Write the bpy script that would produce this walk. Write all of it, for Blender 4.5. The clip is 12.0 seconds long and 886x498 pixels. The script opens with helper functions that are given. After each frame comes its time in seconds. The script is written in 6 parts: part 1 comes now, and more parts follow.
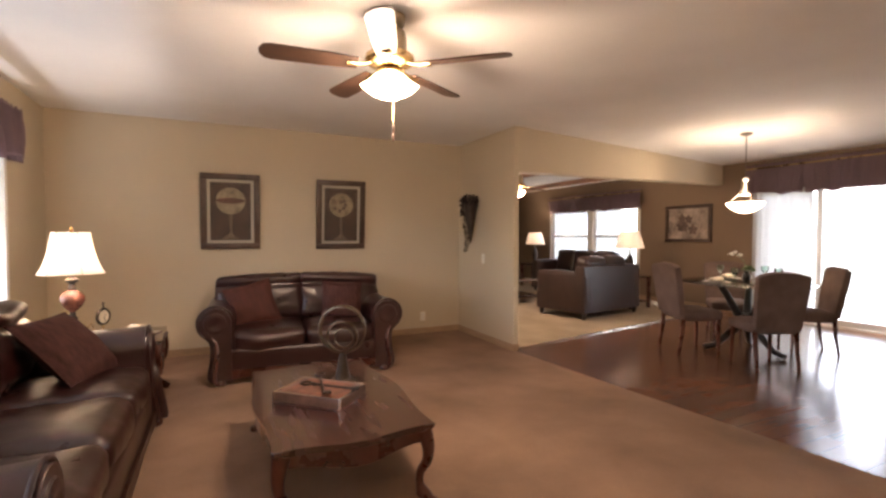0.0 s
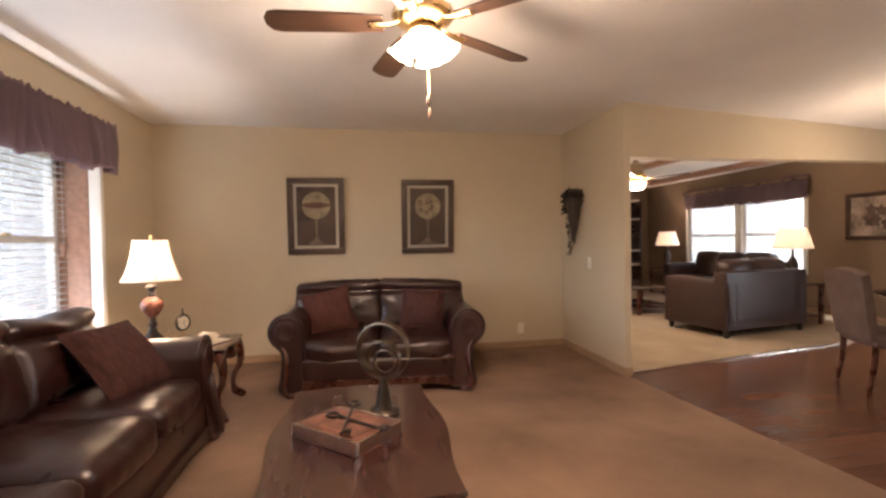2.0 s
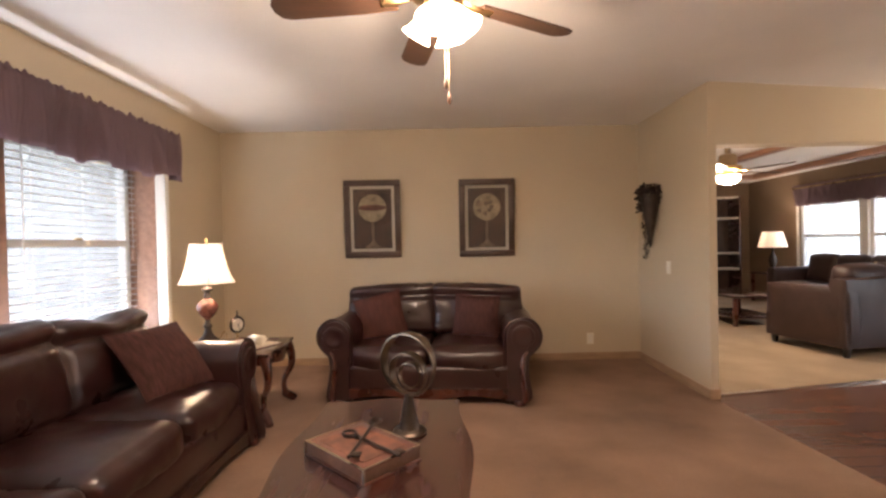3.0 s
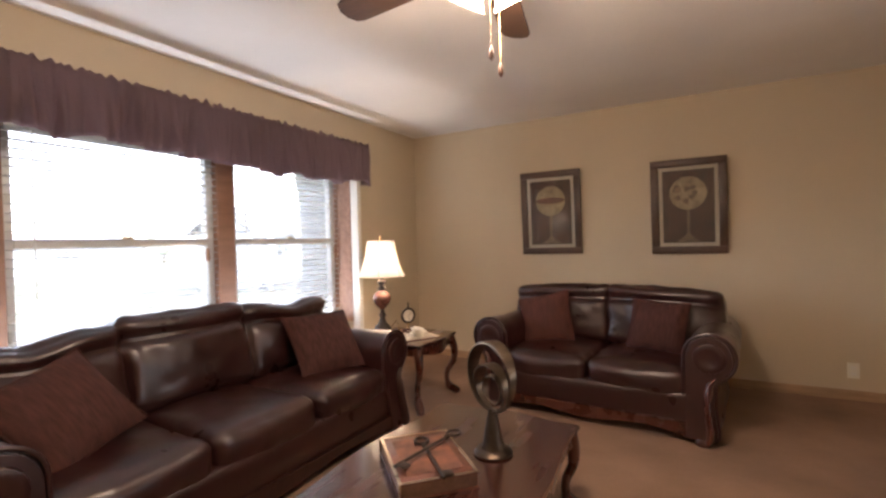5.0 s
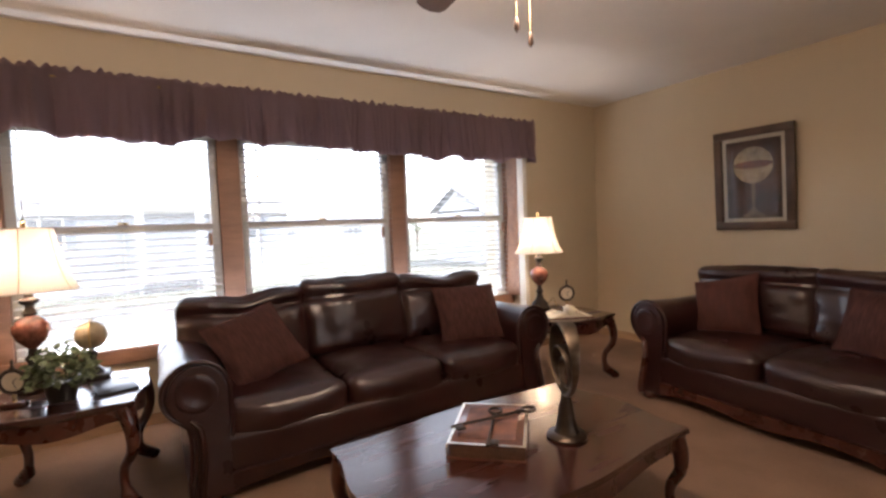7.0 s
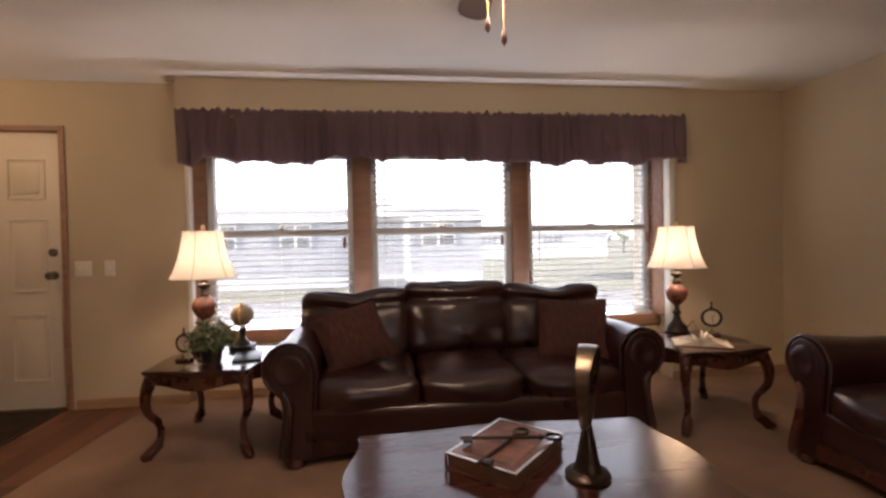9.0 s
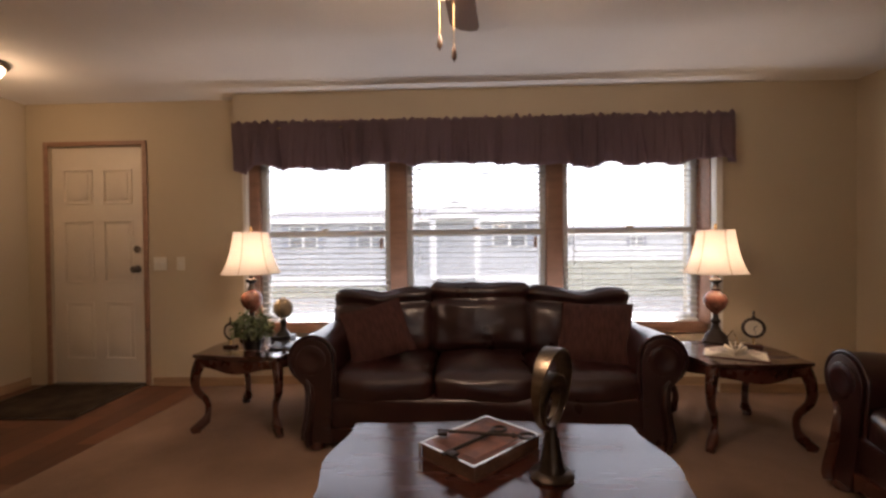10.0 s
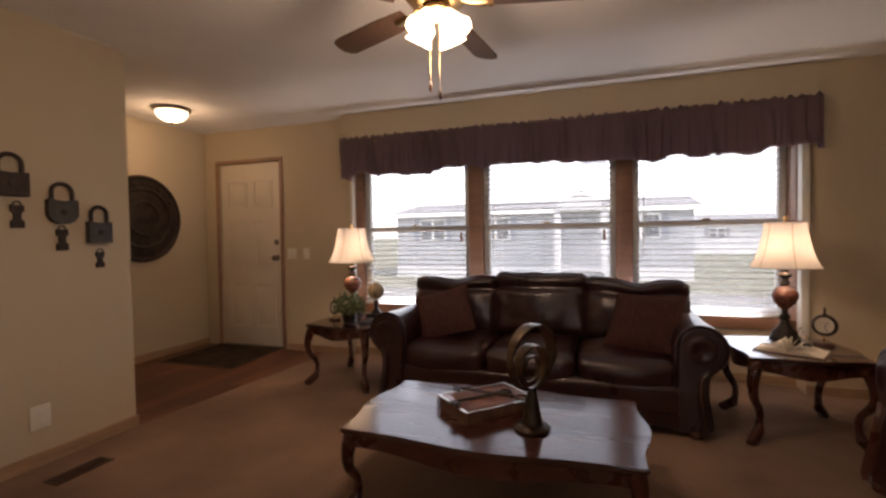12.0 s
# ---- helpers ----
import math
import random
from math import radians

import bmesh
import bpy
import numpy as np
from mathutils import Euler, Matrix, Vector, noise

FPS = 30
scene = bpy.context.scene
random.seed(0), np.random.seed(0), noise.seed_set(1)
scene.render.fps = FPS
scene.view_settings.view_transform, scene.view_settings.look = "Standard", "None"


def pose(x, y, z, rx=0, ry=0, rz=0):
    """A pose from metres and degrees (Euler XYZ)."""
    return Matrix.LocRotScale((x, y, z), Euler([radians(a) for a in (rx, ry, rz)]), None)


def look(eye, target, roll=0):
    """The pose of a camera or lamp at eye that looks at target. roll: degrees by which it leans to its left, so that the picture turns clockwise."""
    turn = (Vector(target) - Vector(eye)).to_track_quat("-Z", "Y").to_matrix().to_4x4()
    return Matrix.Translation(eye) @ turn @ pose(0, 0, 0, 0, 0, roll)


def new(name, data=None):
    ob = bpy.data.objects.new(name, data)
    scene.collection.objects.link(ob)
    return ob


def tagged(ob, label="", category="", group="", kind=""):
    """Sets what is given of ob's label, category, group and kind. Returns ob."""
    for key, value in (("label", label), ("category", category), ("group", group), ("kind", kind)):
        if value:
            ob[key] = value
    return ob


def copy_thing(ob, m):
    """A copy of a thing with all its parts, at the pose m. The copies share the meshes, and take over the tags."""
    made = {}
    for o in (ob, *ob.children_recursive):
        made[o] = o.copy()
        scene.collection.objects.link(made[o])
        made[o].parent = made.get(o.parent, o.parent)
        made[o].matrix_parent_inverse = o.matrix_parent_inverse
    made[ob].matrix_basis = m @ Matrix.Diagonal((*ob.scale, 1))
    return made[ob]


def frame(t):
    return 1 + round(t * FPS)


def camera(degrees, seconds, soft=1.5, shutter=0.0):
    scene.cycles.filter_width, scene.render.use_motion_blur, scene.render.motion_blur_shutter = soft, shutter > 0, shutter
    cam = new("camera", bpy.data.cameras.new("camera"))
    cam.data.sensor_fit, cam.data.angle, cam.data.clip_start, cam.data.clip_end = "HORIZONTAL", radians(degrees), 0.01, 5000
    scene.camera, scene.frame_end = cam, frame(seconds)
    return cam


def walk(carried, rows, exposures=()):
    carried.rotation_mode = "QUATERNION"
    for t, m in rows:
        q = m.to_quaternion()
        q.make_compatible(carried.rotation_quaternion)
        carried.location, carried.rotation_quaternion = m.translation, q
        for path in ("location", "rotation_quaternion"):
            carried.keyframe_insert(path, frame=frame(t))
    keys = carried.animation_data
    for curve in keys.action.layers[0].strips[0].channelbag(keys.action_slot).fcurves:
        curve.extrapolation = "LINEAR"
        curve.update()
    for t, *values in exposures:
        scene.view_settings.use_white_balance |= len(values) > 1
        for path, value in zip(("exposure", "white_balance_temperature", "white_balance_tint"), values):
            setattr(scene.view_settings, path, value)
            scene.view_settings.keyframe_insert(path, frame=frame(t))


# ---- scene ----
cam = camera(86.9, 12.0, soft=2.6)
PATH = [
    (0, (0.645, 0.517, 1.251), (1.508, 2.321, 1.193), 0.1),
    (0.5, (0.785, 0.635, 1.238), (1.526, 2.492, 1.184), -0.2),
    (1, (0.928, 0.747, 1.23), (1.548, 2.648, 1.178), -0.4),
    (1.5, (1.069, 0.833, 1.239), (1.563, 2.77, 1.188), -0.7),
    (2, (1.195, 0.938, 1.239), (1.546, 2.906, 1.198), -0.9),
    (2.5, (1.325, 1.065, 1.231), (1.509, 3.056, 1.202), -1.1),
    (3, (1.466, 1.162, 1.23), (1.469, 3.162, 1.208), -1.2),
    (3.2, (1.526, 1.201, 1.23), (1.454, 3.199, 1.213), -1.5),
    (5, (2.074, 1.543, 1.235), (1.085, 3.281, 1.21), -1.5),
    (5.5, (2.22, 1.617, 1.231), (0.987, 3.191, 1.192), -1.8),
    (6, (2.345, 1.71, 1.216), (0.918, 3.11, 1.158), -1.9),
    (6.5, (2.475, 1.802, 1.229), (0.902, 3.033, 1.138), -2.1),
    (7, (2.585, 1.927, 1.224), (0.891, 2.986, 1.127), -2.2),
    (7.5, (2.687, 2.077, 1.216), (0.887, 2.945, 1.135), -2.3),
    (7.7, (2.713, 2.15, 1.215), (0.878, 2.942, 1.149), -2.6),
    (9.3, (2.869, 2.707, 1.202), (0.875, 2.846, 1.164), -0.9),
    (9.5, (2.901, 2.789, 1.202), (0.903, 2.863, 1.166), -0.9),
    (10, (2.946, 2.971, 1.207), (0.948, 2.882, 1.176), -0.6),
    (10.5, (3.009, 3.147, 1.207), (1.025, 2.896, 1.18), -0.1),
    (11, (3.101, 3.297, 1.208), (1.143, 2.89, 1.179), 0.1),
    (11.5, (3.205, 3.437, 1.216), (1.282, 2.888, 1.172), -0.2),
    (12, (3.299, 3.571, 1.216), (1.41, 2.916, 1.158), -0.9),
]
EXPOSURES = [(0.0, 4.06, 6500, 17), (3.0, 4.15, 6450, 17), (5.0, 3.89, 6350, 17), (7.5, 3.37, 6450, 18), (9.5, 2.82, 6900, 22), (12.0, 2.52, 6950, 22)]
walk(cam, [(t, look(eye, target, roll)) for t, eye, target, roll in PATH], EXPOSURES)
SKY = 0.15        # strength of the daylight
FILLW = 2.3        # watts of the added fill lamp at the window
GLOWS = 1.6       # lit lamp glass
FANW, LAMPW, DOMEW, PENDW = 4.2, 2.3, 0.85, 2.8   # watts of the fan, table, dome and pendant lamps
# world and daylight
world = bpy.data.worlds.new("overcast_sky")
scene.world = world
world.use_nodes = True
wn = world.node_tree.nodes
sky = wn.new("ShaderNodeTexSky")
sky.sky_type = 'NISHITA'
sky.sun_disc = False
sky.sun_elevation = radians(46)
sky.sun_rotation = radians(13)
sky.air_density, sky.dust_density, sky.ozone_density = 1.0, 1.2, 1.5
wn["Background"].inputs["Strength"].default_value = SKY
haze = wn.new("ShaderNodeHueSaturation")     # thin cloud takes most of the blue out of the sky
haze.inputs["Saturation"].default_value = 0.42
world.node_tree.links.new(sky.outputs["Color"], haze.inputs["Color"])
world.node_tree.links.new(haze.outputs["Color"], wn["Background"].inputs["Color"])
sun = new("sun", bpy.data.lights.new("sun", "SUN"))
sun.data.energy, sun.data.angle, sun.data.color = 1.8, radians(15), (1, 0.96, 0.9)
sun.matrix_world = look((0, 0, 30), (-3, -13, 16))


# added unseen lamp above the sill, standing in for daylight thrown up into the room
window_fill = new("window_fill_lamp", bpy.data.lights.new("window_fill_lamp", "AREA"))
window_fill.data.shape, window_fill.data.size, window_fill.data.size_y = 'RECTANGLE', 0.05, 3.3
window_fill.data.energy, window_fill.data.color = FILLW, (0.84, 0.92, 1.0)
window_fill.matrix_world = pose(-0.93, 3.06, 0.545, 0, 180 - 20.5, 0)


def point_lamp(name, x, y, z, watts, radius=0.05, colour=(1.0, 0.62, 0.32)):
    ob = new(name, bpy.data.lights.new(name, "POINT"))
    ob.data.energy, ob.data.shadow_soft_size, ob.data.color = watts, radius, colour
    ob.location = (x, y, z)
    return ob


# ---------------------------------------------------------------- materials
def mat(name, base, rough=0.6, metal=0.0, var=0.12, scale=3.0, fine=60.0, bump=0.15, tint=None, spec=0.5, dist=0.004, stretch=(1, 1, 1), coat=0.0, crease=0.0, coat_rough=0.12, coat_ior=1.5):
    """Principled surface with colour variation at two scales and a fine relief."""
    m = bpy.data.materials.new(name)
    m.use_nodes = True
    nt = m.node_tree
    n, l = nt.nodes, nt.links
    p = n["Principled BSDF"]
    p.inputs["Metallic"].default_value = metal
    p.inputs["Specular IOR Level"].default_value = spec
    p.inputs["Coat Weight"].default_value = coat
    p.inputs["Coat Roughness"].default_value = coat_rough
    p.inputs["Coat IOR"].default_value = coat_ior
    tc, mp = n.new("ShaderNodeTexCoord"), n.new("ShaderNodeMapping")
    mp.inputs["Scale"].default_value = stretch
    l.new(tc.outputs["Object"], mp.inputs["Vector"])
    big, small = n.new("ShaderNodeTexNoise"), n.new("ShaderNodeTexNoise")
    big.inputs["Scale"].default_value, small.inputs["Scale"].default_value = scale, fine
    big.inputs["Detail"].default_value, small.inputs["Detail"].default_value = 4, 3
    for t in (big, small):
        l.new(mp.outputs["Vector"], t.inputs["Vector"])
    add = n.new("ShaderNodeMath")
    add.operation = 'MULTIPLY_ADD'
    add.inputs[1].default_value = 0.4
    l.new(small.outputs["Fac"], add.inputs[0])
    l.new(big.outputs["Fac"], add.inputs[2])
    ramp = n.new("ShaderNodeValToRGB")
    dark = tint if tint else tuple(c * (1 - 2 * var) for c in base)
    light = base if tint else tuple(min(1, c * (1 + var)) for c in base)
    ramp.color_ramp.elements[0].color, ramp.color_ramp.elements[1].color = (*dark, 1), (*light, 1)
    ramp.color_ramp.elements[0].position, ramp.color_ramp.elements[1].position = 0.45, 0.95
    l.new(add.outputs["Value"], ramp.inputs["Fac"])
    l.new(ramp.outputs["Color"], p.inputs["Base Color"])
    rr = n.new("ShaderNodeMapRange")
    rr.inputs["To Min"].default_value, rr.inputs["To Max"].default_value = max(0.02, rough - 0.08), min(1, rough + 0.08)
    l.new(big.outputs["Fac"], rr.inputs["Value"])
    l.new(rr.outputs["Result"], p.inputs["Roughness"])
    bp = n.new("ShaderNodeBump")
    bp.inputs["Strength"].default_value, bp.inputs["Distance"].default_value = bump, dist
    l.new(small.outputs["Fac"], bp.inputs["Height"])
    if crease:
        wr, b2 = n.new("ShaderNodeTexNoise"), n.new("ShaderNodeBump")
        wr.inputs["Scale"].default_value, wr.inputs["Detail"].default_value, wr.inputs["Distortion"].default_value = 9, 5, 1.2
        l.new(mp.outputs["Vector"], wr.inputs["Vector"])
        b2.inputs["Strength"].default_value, b2.inputs["Distance"].default_value = 0.5, crease
        l.new(wr.outputs["Fac"], b2.inputs["Height"])
        l.new(bp.outputs["Normal"], b2.inputs["Normal"])
        l.new(b2.outputs["Normal"], p.inputs["Normal"])
    else:
        l.new(bp.outputs["Normal"], p.inputs["Normal"])
    return m


def glow(name, colour, strength):
    m = bpy.data.materials.new(name)
    m.use_nodes = True
    p = m.node_tree.nodes["Principled BSDF"]
    p.inputs["Base Color"].default_value = (0.8, 0.78, 0.72, 1)
    p.inputs["Emission Color"].default_value = (*colour, 1)
    p.inputs["Emission Strength"].default_value = strength
    return m


def cloth_through(name, colour, part_through=0.5):
    """Thin cloth: diffuse, with light coming through from behind."""
    m = bpy.data.materials.new(name)
    m.use_nodes = True
    n, l = m.node_tree.nodes, m.node_tree.links
    out = n["Material Output"]
    n.remove(n["Principled BSDF"])
    a, b, mix = n.new("ShaderNodeBsdfDiffuse"), n.new("ShaderNodeBsdfTranslucent"), n.new("ShaderNodeMixShader")
    nz, cr = n.new("ShaderNodeTexNoise"), n.new("ShaderNodeValToRGB")
    nz.inputs["Scale"].default_value, nz.inputs["Detail"].default_value = 90, 4
    cr.color_ramp.elements[0].color = (*[c * 0.8 for c in colour], 1)
    cr.color_ramp.elements[1].color = (*colour, 1)
    l.new(nz.outputs["Fac"], cr.inputs["Fac"])
    for s in (a, b):
        l.new(cr.outputs["Color"], s.inputs["Color"])
    mix.inputs["Fac"].default_value = part_through
    l.new(a.outputs[0], mix.inputs[1])
    l.new(b.outputs[0], mix.inputs[2])
    l.new(mix.outputs[0], out.inputs["Surface"])
    return m


def glass_mat(name, tint=(1, 1, 1), rough=0.0, veil=0.0):
    """Pane glass: clear, mirroring more at a slant, with an optional white veil that imitates glare from the daylight.
    """
    m = bpy.data.materials.new(name)
    m.use_nodes = True
    n, l = m.node_tree.nodes, m.node_tree.links
    out = n["Material Output"]
    n.remove(n["Principled BSDF"])
    g, t, mix, fr = n.new("ShaderNodeBsdfGlossy"), n.new("ShaderNodeBsdfTransparent"), n.new("ShaderNodeMixShader"), n.new("ShaderNodeFresnel")
    g.inputs["Roughness"].default_value = rough
    t.inputs["Color"].default_value = (*tint, 1)
    fr.inputs["IOR"].default_value = 1.45
    l.new(fr.outputs[0], mix.inputs["Fac"])
    l.new(t.outputs[0], mix.inputs[1])
    l.new(g.outputs[0], mix.inputs[2])
    last = mix
    if veil:
        d, veil_mix, nz, cr = n.new("ShaderNodeBsdfTranslucent"), n.new("ShaderNodeMixShader"), n.new("ShaderNodeTexNoise"), n.new("ShaderNodeMapRange")
        d.inputs["Color"].default_value = (0.9, 0.9, 0.88, 1)
        nz.inputs["Scale"].default_value, nz.inputs["Detail"].default_value = 2.5, 4
        cr.inputs["To Min"].default_value, cr.inputs["To Max"].default_value = veil * 0.75, veil * 1.25
        l.new(nz.outputs["Fac"], cr.inputs["Value"])
        l.new(cr.outputs["Result"], veil_mix.inputs["Fac"])
        l.new(mix.outputs[0], veil_mix.inputs[1])
        l.new(d.outputs[0], veil_mix.inputs[2])
        last = veil_mix
    l.new(last.outputs[0], out.inputs["Surface"])
    return m


def plank_mat(name, a, b, rough, length=0.9, width=0.1, turn=0.0):
    """Printed wood-plank vinyl: staggered planks with grain and thin seams."""
    m = bpy.data.materials.new(name)
    m.use_nodes = True
    n, l = m.node_tree.nodes, m.node_tree.links
    p = n["Principled BSDF"]
    tc, mp, br = n.new("ShaderNodeTexCoord"), n.new("ShaderNodeMapping"), n.new("ShaderNodeTexBrick")
    mp.inputs["Rotation"].default_value = (0, 0, turn)
    l.new(tc.outputs["Object"], mp.inputs["Vector"])
    l.new(mp.outputs["Vector"], br.inputs["Vector"])
    br.inputs["Scale"].default_value = 1
    br.inputs["Brick Width"].default_value, br.inputs["Row Height"].default_value = length, width
    br.inputs["Mortar Size"].default_value = 0.0025
    br.inputs["Color1"].default_value, br.inputs["Color2"].default_value = (*a, 1), (*b, 1)
    br.inputs["Mortar"].default_value = (*[c * 0.4 for c in a], 1)
    br.inputs["Bias"].default_value = -0.1
    gm, gr = n.new("ShaderNodeMapping"), n.new("ShaderNodeTexNoise")
    gm.inputs["Rotation"].default_value = (0, 0, turn)
    gm.inputs["Scale"].default_value = (1.2, 22, 1)
    gr.inputs["Scale"].default_value, gr.inputs["Detail"].default_value = 3, 6
    l.new(tc.outputs["Object"], gm.inputs["Vector"])
    l.new(gm.outputs["Vector"], gr.inputs["Vector"])
    blo = n.new("ShaderNodeTexNoise")
    blo.inputs["Scale"].default_value, blo.inputs["Detail"].default_value = 2.2, 3
    l.new(tc.outputs["Object"], blo.inputs["Vector"])
    mx = n.new("ShaderNodeMix")
    mx.data_type, mx.blend_type = 'RGBA', 'OVERLAY'
    mx.inputs[0].default_value = 0.12
    l.new(br.outputs["Color"], mx.inputs[6])
    l.new(gr.outputs["Fac"], mx.inputs[7])
    mx2 = n.new("ShaderNodeMix")
    mx2.data_type, mx2.blend_type = 'RGBA', 'OVERLAY'
    mx2.inputs[0].default_value = 0.3
    l.new(mx.outputs[2], mx2.inputs[6])
    l.new(blo.outputs["Fac"], mx2.inputs[7])
    l.new(mx2.outputs[2], p.inputs["Base Color"])
    rr = n.new("ShaderNodeMapRange")
    rr.inputs["To Min"].default_value, rr.inputs["To Max"].default_value = rough - 0.07, rough + 0.1
    l.new(gr.outputs["Fac"], rr.inputs["Value"])
    l.new(rr.outputs["Result"], p.inputs["Roughness"])
    bp = n.new("ShaderNodeBump")
    bp.inputs["Strength"].default_value, bp.inputs["Distance"].default_value = 0.05, 0.001
    l.new(gr.outputs["Fac"], bp.inputs["Height"])
    l.new(bp.outputs["Normal"], p.inputs["Normal"])
    return m


WALL = mat("wall_paint_cream", (0.585, 0.492, 0.352), 0.75, var=0.025, scale=1.2, fine=260, bump=0.10, dist=0.002)
BROWN = mat("wall_paint_brown", (0.22, 0.15, 0.095), 0.75, var=0.03, scale=1.2, fine=260, bump=0.1, dist=0.002)
CEIL = mat("ceiling_stipple", (0.88, 0.85, 0.81), 0.9, var=0.03, scale=1.5, fine=120, bump=0.45, dist=0.004)
CARPET = mat("carpet_tan", (0.33, 0.214, 0.150), 0.95, var=0.20, scale=1.5, fine=190, bump=0.9, dist=0.008, spec=0.1)
CARPET2 = mat("carpet_beige", (0.42, 0.33, 0.235), 0.95, var=0.10, scale=2.2, fine=190, bump=0.9, dist=0.008, spec=0.1)
VINYL = plank_mat("vinyl_dark_plank", (0.125, 0.056, 0.034), (0.175, 0.082, 0.048), 0.20, 0.9, 0.11)
TILE = plank_mat("vinyl_foyer", (0.105, 0.038, 0.020), (0.205, 0.083, 0.043), 0.44, 0.46, 0.15)
OAK = mat("oak_trim", (0.36, 0.20, 0.135), 0.45, var=0.14, scale=4, fine=40, bump=0.12, stretch=(6, 1, 6))
OAKH = mat("oak_baseboard", (0.42, 0.275, 0.165), 0.5, var=0.14, scale=4, fine=40, bump=0.12, stretch=(1, 1, 8))
LEATHER = mat("leather_brown", (0.031, 0.0084, 0.0078), 0.30, var=0.22, scale=5, fine=170, bump=0.22, dist=0.003, spec=0.6, coat=0.30, coat_rough=0.32, coat_ior=1.6, crease=0.004)
LEATHER2 = mat("leather_charcoal", (0.036, 0.0185, 0.0165), 0.42, var=0.2, scale=5, fine=170, bump=0.2, dist=0.003)
WOOD = mat("cherry_wood", (0.046, 0.0125, 0.0088), 0.26, var=0.045, scale=2.5, fine=30, bump=0.0, stretch=(7, 1, 7), coat=1.0, spec=0.5, coat_rough=0.14, coat_ior=1.7)
WOODD = mat("cherry_carved", (0.078, 0.021, 0.0125), 0.28, var=0.25, scale=9, fine=70, bump=0.12, coat=0.6)
WOODE = mat("cherry_rail_dark", (0.035, 0.013, 0.010), 0.33, var=0.3, scale=9, fine=70, bump=0.4)
VENTM = mat("vent_brown_metal", (0.095, 0.046, 0.03), 0.45, 0.3, var=0.2, scale=8, fine=60, bump=0.1)
WALNUT = mat("fan_walnut", (0.07, 0.036, 0.022), 0.42, var=0.2, scale=4, fine=40, bump=0.1, stretch=(1, 6, 6))
HOUSING = mat("antique_brass_housing", (0.34, 0.27, 0.19), 0.38, 1.0, var=0.12, scale=6, fine=60, bump=0.04)
BRASS = mat("antique_brass", (0.62, 0.44, 0.22), 0.28, 1.0, var=0.15, scale=9, fine=80, bump=0.05)
PEWTER = mat("brushed_pewter", (0.27, 0.23, 0.19), 0.30, 1.0, var=0.15, scale=7, fine=120, bump=0.08, stretch=(1, 1, 6))
IRON = mat("dark_iron", (0.055, 0.040, 0.032), 0.5, 0.6, var=0.25, scale=12, fine=90, bump=0.3)
GREYIRON = mat("grey_cast_iron", (0.085, 0.078, 0.072), 0.55, 0.4, var=0.25, scale=12, fine=90, bump=0.3)
WHITE = mat("white_paint", (0.80, 0.78, 0.73), 0.45, var=0.03, scale=3, fine=90, bump=0.04)
PLATE = mat("ivory_plastic", (0.80, 0.76, 0.66), 0.35, var=0.02, scale=4, fine=60, bump=0.02)
DOORP = mat("door_paint_white", (0.78, 0.69, 0.57), 0.42, var=0.03, scale=3, fine=50, bump=0.06)
VINYLW = mat("window_vinyl", (0.82, 0.82, 0.80), 0.4, var=0.02, scale=4, fine=60, bump=0.02)
SLAT = cloth_through("blind_slat", (0.88, 0.88, 0.87), 0.16)
VAL = mat("valance_plum", (0.135, 0.080, 0.075), 0.9, var=0.25, scale=7, fine=220, bump=0.5, spec=0.15)
VALB = cloth_through("valance_weave", (0.36, 0.262, 0.285), 0.66)
PILLOW = mat("pillow_rust", (0.095, 0.036, 0.029), 0.85, var=0.16, scale=10, fine=140, bump=0.5, stretch=(3, 1, 1), spec=0.2)
PILLOW2 = mat("pillow_wave", (0.078, 0.032, 0.028), 0.85, var=0.24, scale=14, fine=160, bump=0.5, stretch=(5, 1, 1), spec=0.2)
SHADE = cloth_through("lamp_shade", (0.86, 0.81, 0.76), 0.22)
SHADEB = mat("shade_piping", (0.42, 0.28, 0.15), 0.8)
PORC = mat("mottled_ceramic", (0.26, 0.095, 0.065), 0.22, var=0.4, scale=18, fine=70, bump=0.03, coat=0.4)
BLACK = mat("black_lacquer", (0.02, 0.016, 0.014), 0.3, var=0.2)
BOOKC = mat("book_cover_rust", (0.165, 0.062, 0.040), 0.30, var=0.3, scale=9, fine=60, bump=0.08, coat=0.7, coat_rough=0.18)
BOOKS = mat("book_side", (0.20, 0.10, 0.06), 0.55, var=0.25, scale=9, fine=80, bump=0.2)
PAPER = mat("paper", (0.78, 0.71, 0.58), 0.8, var=0.06, scale=9, fine=120, bump=0.1)
FRAMEW = mat("picture_frame_walnut", (0.075, 0.042, 0.028), 0.4, var=0.25, scale=6, fine=50, bump=0.2)
MATTE = mat("picture_mat_cream", (0.62, 0.56, 0.46), 0.8, var=0.04)
PRINTD = mat("print_dark", (0.085, 0.045, 0.032), 0.55, var=0.4, scale=7, fine=30, bump=0.02)
PRINTO = mat("print_orb", (0.46, 0.36, 0.23), 0.55, var=0.28, scale=11, fine=40, bump=0.02)
PRINTT = mat("print_tan", (0.24, 0.165, 0.11), 0.55, var=0.3, scale=14, fine=40, bump=0.02)
PRINTR = mat("print_rust", (0.20, 0.085, 0.055), 0.55, var=0.3, scale=14, fine=40, bump=0.02)
# the last value mixes a tenth of white glare haze into the panes
GLASS = glass_mat("pane_glass", (0.97, 0.98, 0.98), 0.0, 0.10)
GLASSP = glass_mat("picture_glass", (0.97, 0.98, 0.98), 0.02)
GLASSG = glass_mat("table_glass", (0.86, 0.93, 0.90))
